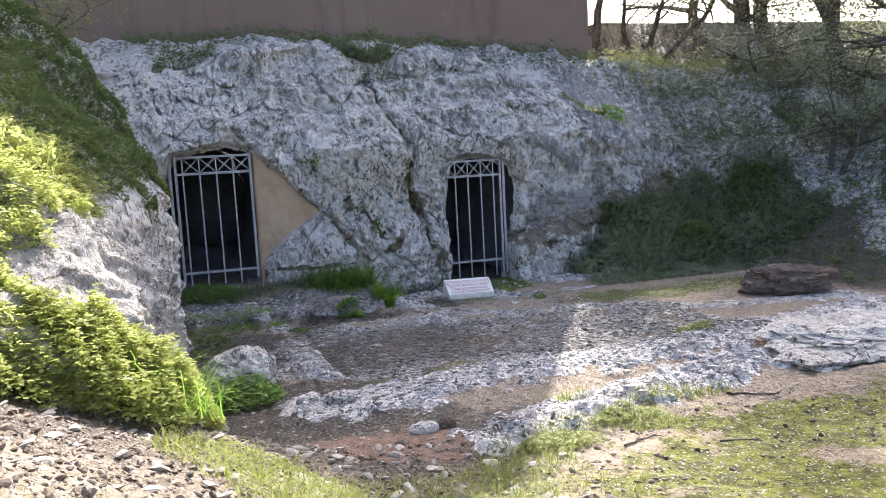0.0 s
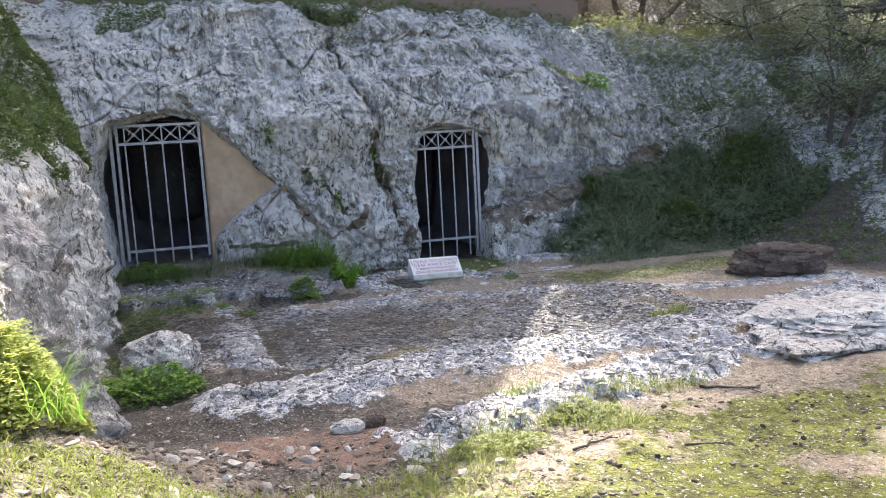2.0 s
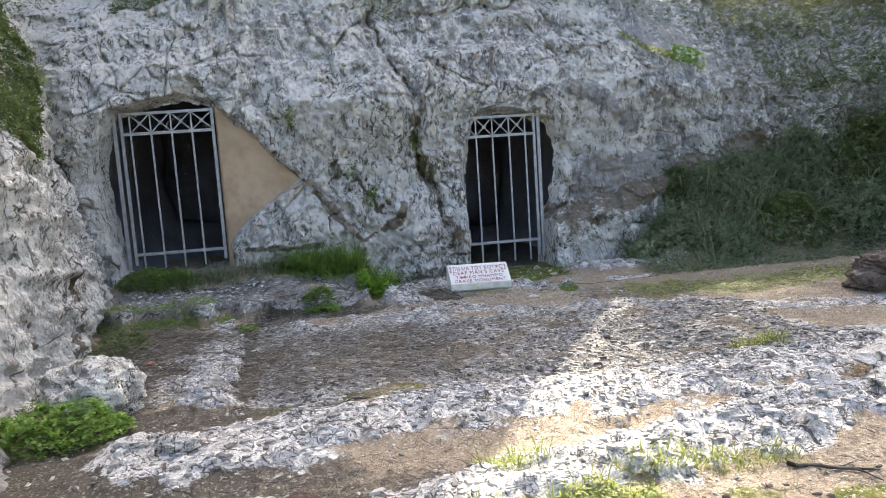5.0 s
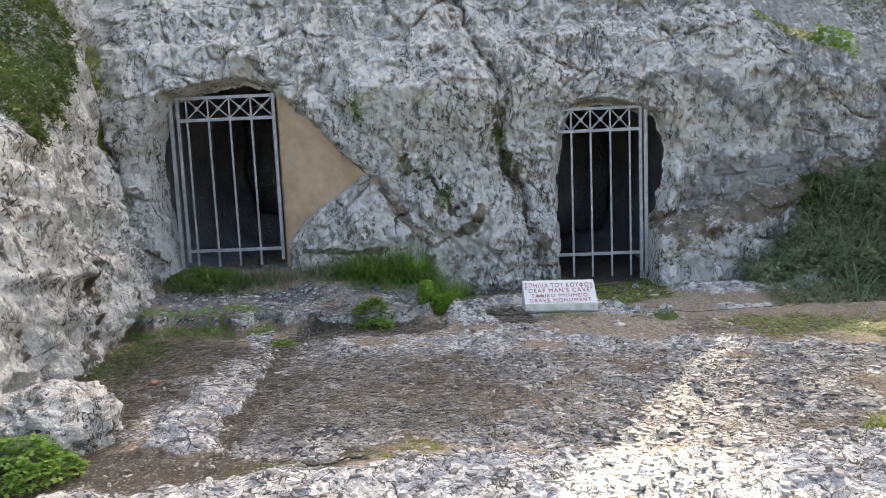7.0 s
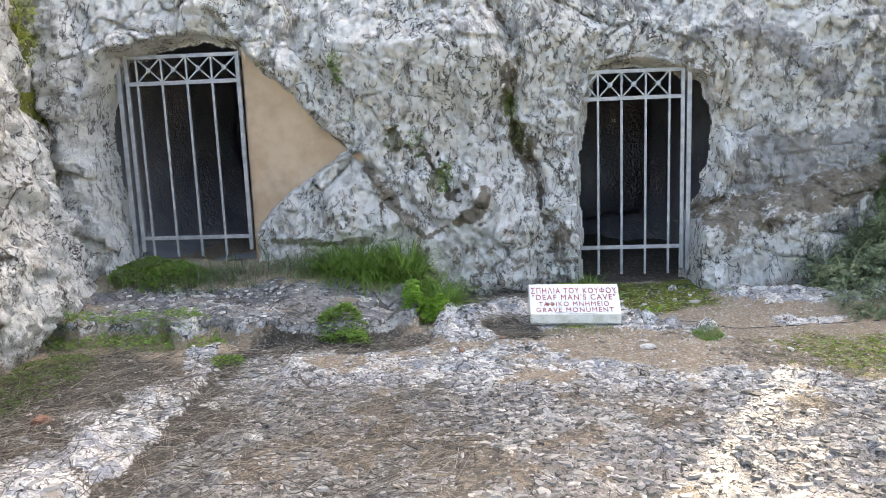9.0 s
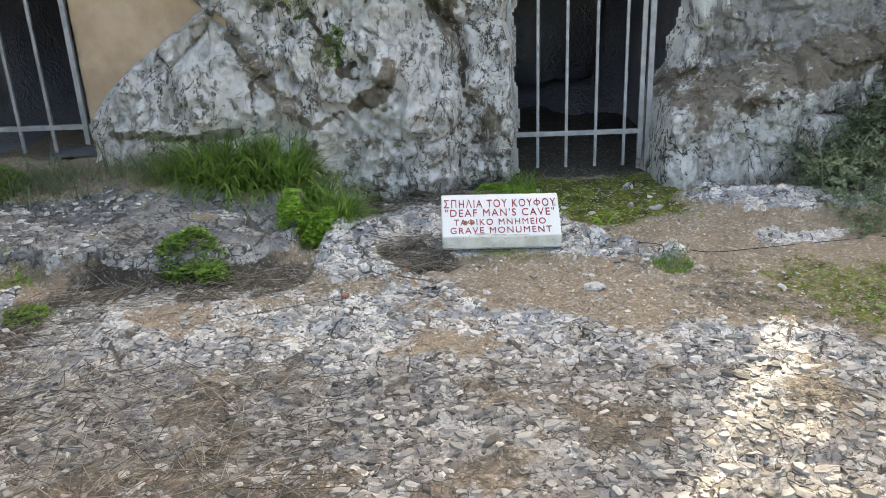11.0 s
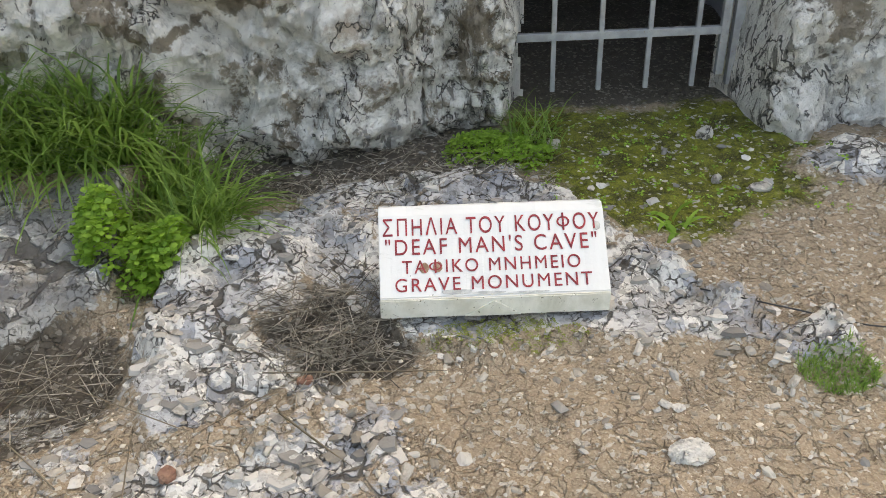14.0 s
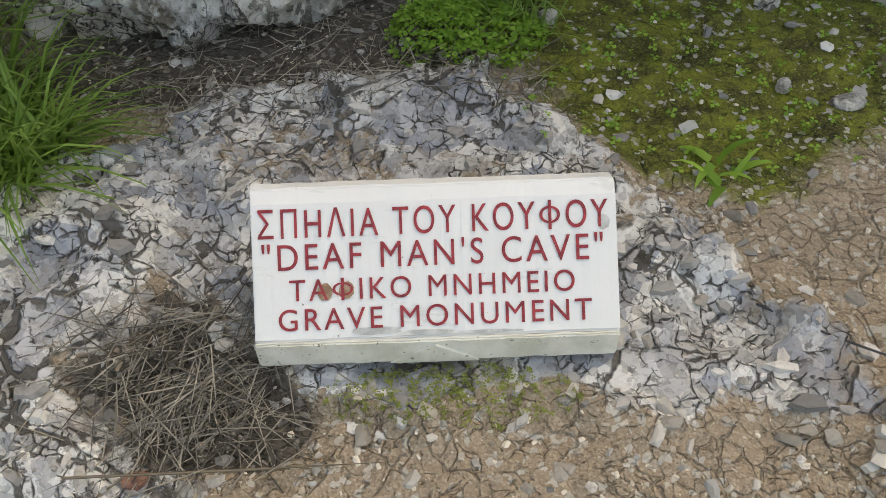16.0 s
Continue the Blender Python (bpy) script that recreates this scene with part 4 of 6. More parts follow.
def gate(y, x0, x1, z_foot, z_low, z_mid, z_top, bars, post_x, label):
    g = tagged(new("iron_gate"), label, "gate", group="cave gates")
    g.location = (0, 0, 0)
    bar("gate_post", (post_x, y + 0.01, z_foot), (post_x, y + 0.01, z_top + 0.02), 0.04, 0.04, g)
    for x in (x0, x1):
        bar("stile", (x, y, z_foot + 0.05), (x, y, z_top), 0.034, 0.03, g)
    for z, w in ((z_top - 0.016, 0.032), (z_mid, 0.034), (z_low, 0.034)):
        bar("rail", (x0 + 0.017, y, z), (x1 - 0.017, y, z), w, 0.028, g)
    for x in bars:
        bar("upright", (x, y - 0.002, z_foot), (x, y - 0.002, z_mid - 0.017), 0.021, 0.021, g)
        bar("short_upright", (x, y - 0.002, z_mid + 0.017), (x, y - 0.002, z_top - 0.032), 0.018, 0.018, g)
    ends = sorted(bars + [x0 if x1 - bars[-1] < 0.15 else x1])
    for p, q in zip(ends, ends[1:]):
        lo, hi, c = z_mid + 0.017, z_top - 0.032, ((p + q) / 2, (z_mid + z_top - 0.015) / 2)
        orn = part("cross_panel", box(bmesh.new(), (c[0] - 0.012, y - 0.012, c[1] - 0.012), (c[0] + 0.012, y + 0.012, c[1] + 0.012), 0.002), M_STEEL, g)
        bar("diagonal", (p + 0.01, y - 0.006, lo), (q - 0.01, y - 0.006, hi), 0.014, 0.008, orn)
        bar("diagonal", (q - 0.01, y + 0.005, lo), (p + 0.01, y + 0.005, hi), 0.014, 0.008, orn)
        bm = bmesh.new()
        bmesh.ops.create_cone(bm, cap_ends=True, segments=14, radius1=0.026, radius2=0.02, depth=0.012, matrix=Matrix.Translation((c[0], y - 0.016, c[1])) @ Matrix.Rotation(radians(90), 4, "X"))
        part("rosette", bm, M_STEEL, orn)
    return g


gate(GATE_A_Y, -0.29, 0.69, -0.02, 0.15, 1.497, 1.735, [-0.2, 0.02, 0.24, 0.46], -0.365, "grey steel bar gate with crossed panels in the first cave mouth")
gate(GATE_B_Y, 3.57, 4.505, -0.36, -0.11, 1.22, 1.468, [3.77, 3.975, 4.185, 4.39], 4.562, "grey steel bar gate with crossed panels, rock overlapping its edge")

# ---------------- sign ----------------
def sign_paint():
    m, t, b = material("worn_white_paint", 0.55)
    n = Nodes(t)
    c = n.mix(n.noise(6, 5, 0.6), (0.68, 0.67, 0.63), (0.78, 0.77, 0.73))
    streak = n.noise(22, 5, 0.7, stretch=(0.25, 1, 1))
    c = n.mix(n.maths("MULTIPLY", n.ramp(streak, 0.6, 0.66), 0.4), c, (0.5, 0.5, 0.44))
    c = n.mix(n.ramp(n.noise(55, 4, 0.7), 0.69, 0.73), c, (0.2, 0.18, 0.13))
    t.links.new(c, b.inputs["Base Color"])
    t.links.new(n.bump(n.noise(80, 4, 0.6), 0.3, 0.002), b.inputs["Normal"])
    return m


M_SIGN = sign_paint()
M_SIGN_LIP = plain("weathered_cream_paint", (0.58, 0.56, 0.46), (0.74, 0.72, 0.63), 12, 0.7, 0, 0.4, 0.003, (0.16, 0.15, 0.1))
M_RED = plain("worn_red_paint", (0.2, 0.012, 0.018), (0.36, 0.03, 0.036), 60, 0.6, 0, 0.2, 0.001, (0.5, 0.3, 0.28))
M_RUST = plain("rust_stain", (0.24, 0.14, 0.08), (0.4, 0.28, 0.18), 70, 0.9, 0, 0.3, 0.001)
M_WORN = plain("bare_grey_stone", (0.4, 0.4, 0.37), (0.6, 0.59, 0.55), 50, 0.9, 0, 0.5, 0.002)

sign = tagged(new("stone_sign"), "white painted stone block with red bilingual lettering on bare rock", "sign")
sign.matrix_world = pose(3.424, 10.281, -0.376, 0, 1.3, 1.9) @ Matrix.Scale(0.978, 4)
SW = 0.335


def slab_part(name, quad, mat, seed, label=""):
    """A closed run of the block's section, with slightly uneven edges along its length."""
    bm = bmesh.new()
    n_seg = 40
    rows = []
    for i in range(n_seg + 1):
        x = -SW + 2 * SW * i / n_seg
        rows.append([bm.verts.new((x + (0.004 * noise.noise(Vector((y * 30, z * 30, seed))) if i in (0, n_seg) else 0), y + 0.0022 * noise.noise(Vector((x * 25, seed, k * 3.1))), z + 0.0022 * noise.noise(Vector((x * 25, seed + 9, k * 5.3))))) for k, (y, z) in enumerate(quad)])
    for a, b in zip(rows, rows[1:]):
        for k in range(len(quad)):
            bm.faces.new((a[k], b[k], b[(k + 1) % len(quad)], a[(k + 1) % len(quad)]))
    bm.faces.new(rows[0])
    bm.faces.new(rows[-1][::-1])
    bmesh.ops.recalc_face_normals(bm, faces=bm.faces)
    edges = [e for e in bm.edges if len(e.link_faces) == 2 and e.calc_face_angle() > 0.5]
    bmesh.ops.bevel(bm, geom=edges, offset=0.003, segments=2, affect="EDGES")
    return part(name, bm, mat, sign, label)


slab_part("block", [(0.03, -0.02), (0.022, 0.004), (0.0075, 0.006), (0.0075, 0.0665), (0.195, 0.232), (0.222, 0.247), (0.25, 0.235), (0.27, -0.02)], M_SIGN, 3.0)
slab_part("front_lip", [(-0.0025, 0.001), (-0.0025, 0.067), (0.0065, 0.0675), (0.0065, 0.002)], M_SIGN_LIP, 8.0, "cream front lip with a raised triangle")
UP = Vector((0, 0.201, 0.1775)).normalized()
OUT = Vector((0, -0.1775, 0.201)).normalized()
FACE = Matrix((Vector((1, 0, 0)), UP, OUT)).transposed().to_4x4()
FACE.translation = Vector((0, 0.0075, 0.0665))


def inscription(words, u0, u1, v0, height, tilt, barred=()):
    """One line of the lettering, drawn to a width and a height on the slanted face."""
    data = bpy.data.curves.new("line", "FONT")
    data.body, data.extrude, data.resolution_u, data.offset = words, 0.0012, 6, 0.0
    data.space_character = 1.22
    tmp = new("line", data)
    bpy.context.view_layer.update()
    me = bpy.data.meshes.new_from_object(tmp.evaluated_get(bpy.context.evaluated_depsgraph_get()))
    bpy.data.objects.remove(tmp)
    co = np.array([v.co for v in me.vertices])
    co[:, 0] = u0 + (co[:, 0] - co[:, 0].min()) / (co[:, 0].max() - co[:, 0].min()) * (u1 - u0)
    co[:, 1] = v0 + co[:, 1] / 0.73 * height + tilt * co[:, 0]
    co[:, 2] = 0.0018 + np.where(co[:, 2] > 0, 0.0008, -0.002)
    # one mesh for each letter: runs of faces whose spans along the line overlap
    polys = [list(p.vertices) for p in me.polygons]
    label = np.arange(len(co))
    for _ in range(60):
        before = label.copy()
        for p in polys:
            label[p] = label[p].min()
        if (label == before).all():
            break
    spans = sorted([co[label == k, 0].min(), co[label == k, 0].max(), [k]] for k in set(label))
    runs = []
    for lo, hi, ks in spans:
        if runs and lo < runs[-1][1] - 0.002:
            runs[-1][1] = max(hi, runs[-1][1])
            runs[-1][2] += ks
        else:
            runs.append([lo, hi, ks])
    for i, (lo, hi, ks) in enumerate(runs):
        pick = np.flatnonzero(np.isin(label, ks))
        if i in barred:
            mid_v = (co[pick, 1].min() + co[pick, 1].max()) / 2
            co[pick, 1] = mid_v + 0.62 * (co[pick, 1] - mid_v)
        back_to = {int(v): i for i, v in enumerate(pick)}
        lm = bpy.data.meshes.new("letter")
        lv = [tuple(v) for v in co[pick]]
        lf = [[back_to[v] for v in p] for p in polys if p[0] in back_to]
        if i in barred:
            n0, c0 = len(lv), (lo + hi) / 2
            lv += [(c0 + a, mid_v + b, z) for z in (0.0008, 0.0029) for a, b in ((-0.0028, -height / 2), (0.0028, -height / 2), (0.0028, height / 2), (-0.0028, height / 2))]
            lf += [[n0 + k for k in q] for q in ((3, 2, 1, 0), (4, 5, 6, 7), (0, 1, 5, 4), (1, 2, 6, 5), (2, 3, 7, 6), (3, 0, 4, 7))]
        lm.from_pydata(lv, [], lf)
        lm.transform(FACE)
        lm.materials.append(M_RED)
        new("letter", lm).parent = sign
    bpy.data.meshes.remove(me)


inscription("\u03a3\u03a0H\u039bIA TOY KOYOOY", -0.322, 0.319, 0.189, 0.0535, 0.005, (12,))
inscription("\"DEAF MAN'S CAVE\"", -0.316, 0.308, 0.13, 0.05, 0.004)
inscription("TAOIKO MNHMEIO", -0.268, 0.254, 0.0735, 0.041, 0.004, (2,))
inscription("GRAVE MONUMENT", -0.289, 0.284, 0.0195, 0.0415, 0.004)


def flat_patch(name, pts, mat, lift, label):
    bm = bmesh.new()
    vs = [bm.verts.new((u, v, lift)) for u, v in pts]
    f = bm.faces.new(vs)
    out = bmesh.ops.extrude_face_region(bm, geom=[f])
    bmesh.ops.translate(bm, vec=(0, 0, 0.0008), verts=[g for g in out["geom"] if isinstance(g, bmesh.types.BMVert)])
    bmesh.ops.recalc_face_normals(bm, faces=bm.faces)
    bm.transform(FACE)
    return part(name, bm, mat, sign, label)


def ragged(cx_, cy_, rx, ry, seed, n=16):
    return [(cx_ + rx * math.cos(a) * (1 + 0.35 * noise.noise(Vector((math.cos(a) * 2, math.sin(a) * 2, seed)))), cy_ + ry * math.sin(a) * (1 + 0.35 * noise.noise(Vector((math.sin(a) * 2, seed, math.cos(a) * 2))))) for a in [2 * math.pi * i / n for i in range(n)]]


for i, (u, v, rx, ry, mt) in enumerate([(-0.203, 0.088, 0.014, 0.016, M_RUST), (-0.165, 0.09, 0.015, 0.016, M_RUST), (-0.11, 0.014, 0.045, 0.008, M_WORN), (-0.02, 0.008, 0.05, 0.005, M_WORN), (0.1, 0.006, 0.06, 0.003, M_WORN), (0.31, 0.2, 0.012, 0.014, M_WORN)]):
    flat_patch("worn_patch", ragged(u, v, rx, ry, i * 3.7), mt, 0.0012, "chipped and stained paint")
bm = bmesh.new()
vs = [bm.verts.new(p) for p in ((-0.09, -0.004, 0.0), (0.075, -0.004, 0.0), (-0.005, -0.004, 0.052), (-0.09, 0.006, 0.0), (0.075, 0.006, 0.0), (-0.005, 0.006, 0.052))]
for q in ((0, 1, 2), (3, 5, 4), (0, 2, 5, 3), (2, 1, 4, 5), (1, 0, 3, 4)):
    bm.faces.new([vs[k] for k in q])
bmesh.ops.translate(bm, vec=(0, -0.0035, 0.005), verts=bm.verts)
bmesh.ops.recalc_face_normals(bm, faces=bm.faces)
part("raised_triangle", bm, M_SIGN_LIP, sign)

# thin black cable on the ground east of the sign
M_CABLE = plain("black_rubber", (0.02, 0.02, 0.022), (0.05, 0.05, 0.05), 20, 0.6)
cd = bpy.data.curves.new("cable", "CURVE")
cd.dimensions, cd.bevel_depth, cd.bevel_resolution = "3D", 0.0024, 2
sp = cd.splines.new("NURBS")
line = [(4.05, 10.42), (4.14, 10.32), (4.3, 10.22), (4.5, 10.19), (4.7, 10.24), (4.95, 10.3), (5.2, 10.38), (5.6, 10.4)]
sp.points.add(len(line) - 1)
for q, (x, y) in zip(sp.points, line):
    q.co = (x, y, float(ground_z(np.array([x]), np.array([y]))[0]) + 0.006, 1)
sp.use_endpoint_u, sp.order_u = True, 4
cd.materials.append(M_CABLE)
tagged(new("cable", cd), "thin black cable lying on the earth", "cable")


# ---------------- boulders and stones ----------------
def boulder(name, x, y, size, seed, mat, label, sink=0.35, yaw=0.0, cells_at=2.6, group=""):
    """A weathered rock: a broken, bedded lump resting in the ground."""
    bm = bmesh.new()
    bmesh.ops.create_icosphere(bm, subdivisions=5, radius=1.0)
    co = np.array([v.co for v in bm.verts])
    p = co * cells_at
    r = 1 + 0.2 * fbm(p[:, 0] * 0.6, p[:, 1] * 0.6, p[:, 2] * 0.6, 3, seed) + 0.03 * ridged(p[:, 0] * 1.3, p[:, 1] * 1.3, p[:, 2] * 2.2, 3, seed + 3)
    d1, gap, own = cells(p[:, 0] + 3.1 * p[:, 2] + seed, p[:, 1] * 1.2 - 1.7 * p[:, 2], seed)
    r = r + 0.07 * (own - 0.5) * step(0, 0.08, gap) + 0.035 * fbm(p[:, 0] * 3, p[:, 1] * 3, p[:, 2] * 4, 3, seed + 7)
    co = co * r[:, None]
    co[:, 2] = np.where(co[:, 2] > 0, np.abs(co[:, 2]) ** 0.75, co[:, 2])
    co = co * np.array(size)
    for v, c in zip(bm.verts, co):
        v.co = c
    ob = part(name, bm, mat)
    z = float(ground_z(np.array([x]), np.array([y]))[0])
    ob.matrix_world = pose(x, y, z + size[2] * (1 - 2 * sink), 0, 0, yaw)
    return tagged(ob, label, "rock", group)


M_BROWN = limestone("brown_limestone", False, 0.42, 0.75, 0.47, wash=(0.2, 0.15, 0.115))
boulder("boulder", 0.24, 7.44, (0.32, 0.26, 0.25), 301, M_BOULDER, "pale flat-topped boulder among dark herbs", 0.3, 15)
boulder("boulder", 5.85, 6.2, (0.98, 0.6, 0.22), 307, M_BOULDER, "low grey limestone boulder at the edge of the path", 0.44, 20, 3.4)
boulder("boulder", 7.3, 8.75, (0.58, 0.36, 0.27), 311, M_BROWN, "brown weathered boulder in the shade of trees", 0.36, -8, 4.0)
boulder("stone", 1.43, 5.55, (0.1, 0.065, 0.05), 349, M_BOULDER, "loose white stone on reddish dirt", 0.3, 0)
boulder("stone", 1.62, 5.62, (0.07, 0.055, 0.05), 353, M_BROWN, "loose brown stone on reddish dirt", 0.3, 30)
boulder("stone", 0.7, 6.42, (0.1, 0.07, 0.045), 359, M_BOULDER, "pale stone at the start of the ridge", 0.3, 30)
boulder("stone", 0.95, 6.34, (0.12, 0.08, 0.05), 367, M_BOULDER, "pale stone at the start of the ridge", 0.3, -20)
boulder("stone", 3.73, 11.45, (0.027, 0.024, 0.021), 373, M_BOULDER, "white pebble on moss by the gate", 0.25, 0, group="pebbles by the gate")
boulder("stone", 4.36, 11.5, (0.036, 0.030, 0.027), 379, M_BOULDER, "white angular stone on moss by the gate", 0.25, 40, group="pebbles by the gate")
boulder("stone", 4.44, 11.05, (0.042, 0.030, 0.018), 383, M_BOULDER, "grey flat stone on moss by the gate", 0.25, 10, group="pebbles by the gate")
boulder("stone", 4.3, 11.12, (0.027, 0.018, 0.015), 389, M_BOULDER, "grey flat stone on moss by the gate", 0.25, 60, group="pebbles by the gate")
boulder("stone", 3.85, 9.77, (0.05, 0.035, 0.018), 397, M_BOULDER, "flat stone on gravelly earth", 0.3, 20)
M_BRICK = plain("fired_clay", (0.22, 0.11, 0.075), (0.32, 0.18, 0.12), 30, 0.9, 0, 0.5, 0.004)
boulder("stone", 2.9, 10.07, (0.022, 0.017, 0.015), 401, M_BRICK, "red clay shard among gravel", 0.3, 20)
boulder("stone", 2.62, 9.75, (0.022, 0.02, 0.018), 409, M_BRICK, "red clay shard among gravel", 0.3, 50)
boulder("stone", 0.35, 8.6, (0.05, 0.04, 0.035), 419, M_BRICK, "red clay shard on dark litter", 0.3, 50)

ICO = bmesh.new()
bmesh.ops.create_icosphere(ICO, subdivisions=1, radius=1.0)
ICO_V = np.array([v.co for v in ICO.verts]) * (1 + 0.75 * (rng.random(len(ICO.verts))[:, None] - 0.5))
ICO_F = np.array([[v.index for v in f.verts] for f in ICO.faces])
ICO.free()


def inbox(n, x0, x1, y0, y1):
    return rng.uniform(x0, x1, n), rng.uniform(y0, y1, n)


def stuff(name, me, label, category):
    return tagged(new(name, me), label, category, kind="stuff")


def chips(name, x, y, lo, hi, flat, mat, label, category="gravel", lift=0.25, power=2.2):
    n = len(x)
    s = lo + (hi - lo) * rng.random(n) ** power
    dims = np.stack([s * rng.uniform(0.8, 1.4, n), s * rng.uniform(0.6, 1.0, n), s * rng.uniform(*flat, n)], -1)
    pos = np.stack([x, y, ground_z(x, y) + lift * dims[:, 2]], -1)
    rot = turns(rng.uniform(0, 6.28, n), rng.normal(0, 0.3, n), rng.uniform(0, 6.28, n))
    return stuff(name, scatter_mesh(name, ICO_V, ICO_F, pos, rot, dims, [mat], False), label, category)


def thin(x, y, keep):
    return x[keep], y[keep]


def shards(name, x, y, lo, hi, mat, label, tilt=0.09, power=2.6):
    """Flat, sharp-edged flakes of bedded limestone, half sunk."""
    n = len(x)
    a = np.array([0.0, 1.15, 2.3, 3.6, 4.9])
    r = np.array([1.0, 0.8, 1.05, 0.75, 0.95])
    ring = np.stack([r * np.cos(a), r * np.sin(a)], -1)
    tv = np.concatenate([np.c_[ring, np.full(5, -1.0)], np.c_[0.82 * ring + 0.04, [0.9, 1.0, 0.8, 1.1, 0.7]]])
    tf = np.array([f for k in range(5) for f in ((k, (k + 1) % 5, 5 + (k + 1) % 5), (k, 5 + (k + 1) % 5, 5 + k))] + [(5, 6, 7), (5, 7, 8), (5, 8, 9)])
    s_ = lo + (hi - lo) * rng.random(n) ** power
    dims = np.stack([s_ * rng.uniform(0.9, 1.7, n), s_ * rng.uniform(0.6, 1.0, n), np.minimum(s_ * rng.uniform(0.2, 0.4, n), 0.007)], -1)
    pos = np.stack([x, y, ground_z(x, y) - 0.1 * dims[:, 2]], -1)
    rot = turns(rng.normal(0.2, 0.7, n), rng.normal(0, tilt, n), rng.normal(0, 0.5, n) + rng.integers(0, 2, n) * 3.14)
    return stuff(name, scatter_mesh(name, tv, tf, pos, rot, dims, [mat], False), label, "rock")


x, y = inbox(15000, 1.2, 5.6, 6.9, 10.2)
gp = ground_parts(x, y)
shards("rock_flakes", *thin(x, y, (gp[1] > 0.45) & (y > 9.0) & (rng.random(len(x)) < 0.45)), 0.007, 0.034, M_FLAKE, "pale flat flakes of limestone near the sign")
shards("bed_flakes", *thin(x, y, (gp[1] > 0.45) & (y <= 9.0)), 0.007, 0.034, M_BED_FLAKE, "sharp flat flakes of the weathered limestone bed")
x, y = inbox(6000, 0.6, 5.6, 5.1, 7.3)
gp = ground_parts(x, y)
shards("ridge_flakes", *thin(x, y, (gp[1] > 0.6)), 0.007, 0.034, M_FLAKE, "sharp flat flakes along the bare rock ridges")
x, y = inbox(2600, -0.2, 1.3, 7.2, 11.0)
gp = ground_parts(x, y)
shards("strip_flakes", *thin(x, y, (gp[1] > 0.4)), 0.007, 0.034, M_FLAKE, "sharp flat flakes on the narrow rock strip")
x, y = inbox(1100, 2.2, 4.6, 9.8, 11.3)
shards("sign_flakes", *thin(x, y, inside(x, y, ROCK_SIGN) > -0.05), 0.004, 0.026, M_FLAKE, "blue-grey and white flakes on the rock round the sign", 0.15)
# pale chips on the rock bed and round the sign
x, y = inbox(12000, 1.2, 5.6, 6.9, 10.2)
gp = ground_parts(x, y)
chips("rock_chips", *thin(x, y, (gp[1] > 0.35) & (rng.random(len(x)) < 0.5)), 0.005, 0.026, (0.2, 0.45), M_PEBBLE, "broken pale limestone chips on the rock bed", lift=0.0, power=3)
x, y = inbox(10000, 2.2, 5.0, 9.3, 11.6)
gp = ground_parts(x, y)
chips("gravel", *thin(x, y, (gp[1] < 0.6) & ((gp[2] < 0.5) | (rng.random(len(x)) < 0.15))), 0.0014, 0.0085, (0.4, 0.8), M_SAND, "small tan and pale gravel on sandy earth", power=4)
x, y = inbox(420, 2.3, 4.9, 9.3, 11.5)
gp = ground_parts(x, y)
chips("pale_stones", *thin(x, y, gp[1] < 0.5), 0.006, 0.022, (0.4, 0.7), M_FLAKE, "pale angular stones strewn round the sign", power=2.5)
x, y = inbox(420, 2.3, 4.3, 9.75, 11.2)
k = np.abs(inside(x, y, ROCK_SIGN)) < 0.16
chips("rubble", *thin(x, y, k), 0.005, 0.022, (0.4, 0.8), M_PEBBLE, "pale rubble along the rock under the sign")
# clods and stones of the sunlit slope
x, y = inbox(9000, -1.6, 2.6, 3.0, 5.3)
k = rng.random(len(x)) < step(2.0, 0.2, x) * 0.9 + 0.12
chips("clods", *thin(x, y, k), 0.005, 0.026, (0.4, 0.8), M_CLOD, "crumbly brown clods and stones on the slope", power=2.5)
x, y = inbox(600, -1.4, 2.2, 3.3, 5.4)
chips("slope_stones", x, y, 0.008, 0.05, (0.3, 0.6), M_PEBBLE, "pale stones strewn on the slope", power=3)
x, y = inbox(5000, -0.3, 4.5, 5.2, 10.1)
gp = ground_parts(x, y)
chips("path_gravel", *thin(x, y, gp[1] < 0.55), 0.003, 0.02, (0.3, 0.7), M_PEBBLE, "scattered small stones on dark earth", power=3.5)
x, y = inbox(1100, 2.0, 5.5, 3.3, 5.3)
chips("pine_litter", x, y, 0.004, 0.022, (0.4, 0.9), M_CLOD, "brown cones and crumbs on mossy earth", power=4)

# twigs
TWIG_V = [(0.5 * math.cos(a), 0.5 * math.sin(a), z) for z in (0.0, 1.0) for a in (0, 2.1, 4.2)] + [(0.3, 0.2, 2.0)]
TWIG_F = [(0, 1, 4), (0, 4, 3), (1, 2, 5), (1, 5, 4), (2, 0, 3), (2, 3, 5), (3, 4, 6), (4, 5, 6), (5, 3, 6)]


def twigs(name, x, y, lo, hi, thick, mat, label):
    n = len(x)
    ln = rng.uniform(lo, hi, n) / 2
    rot = turns(rng.uniform(0, 6.28, n), rng.normal(1.5, 0.12, n), np.zeros(n))
    pos = np.stack([x, y, ground_z(x, y) + 0.012 + 0.02 * rng.random(n)], -1)
    size = np.stack([np.full(n, thick) * rng.uniform(0.6, 1.3, n)] * 2 + [ln], -1)
    tv = np.array(TWIG_V)
    return stuff(name, scatter_mesh(name, tv, TWIG_F, pos, rot, size, [mat]), label, "twigs")


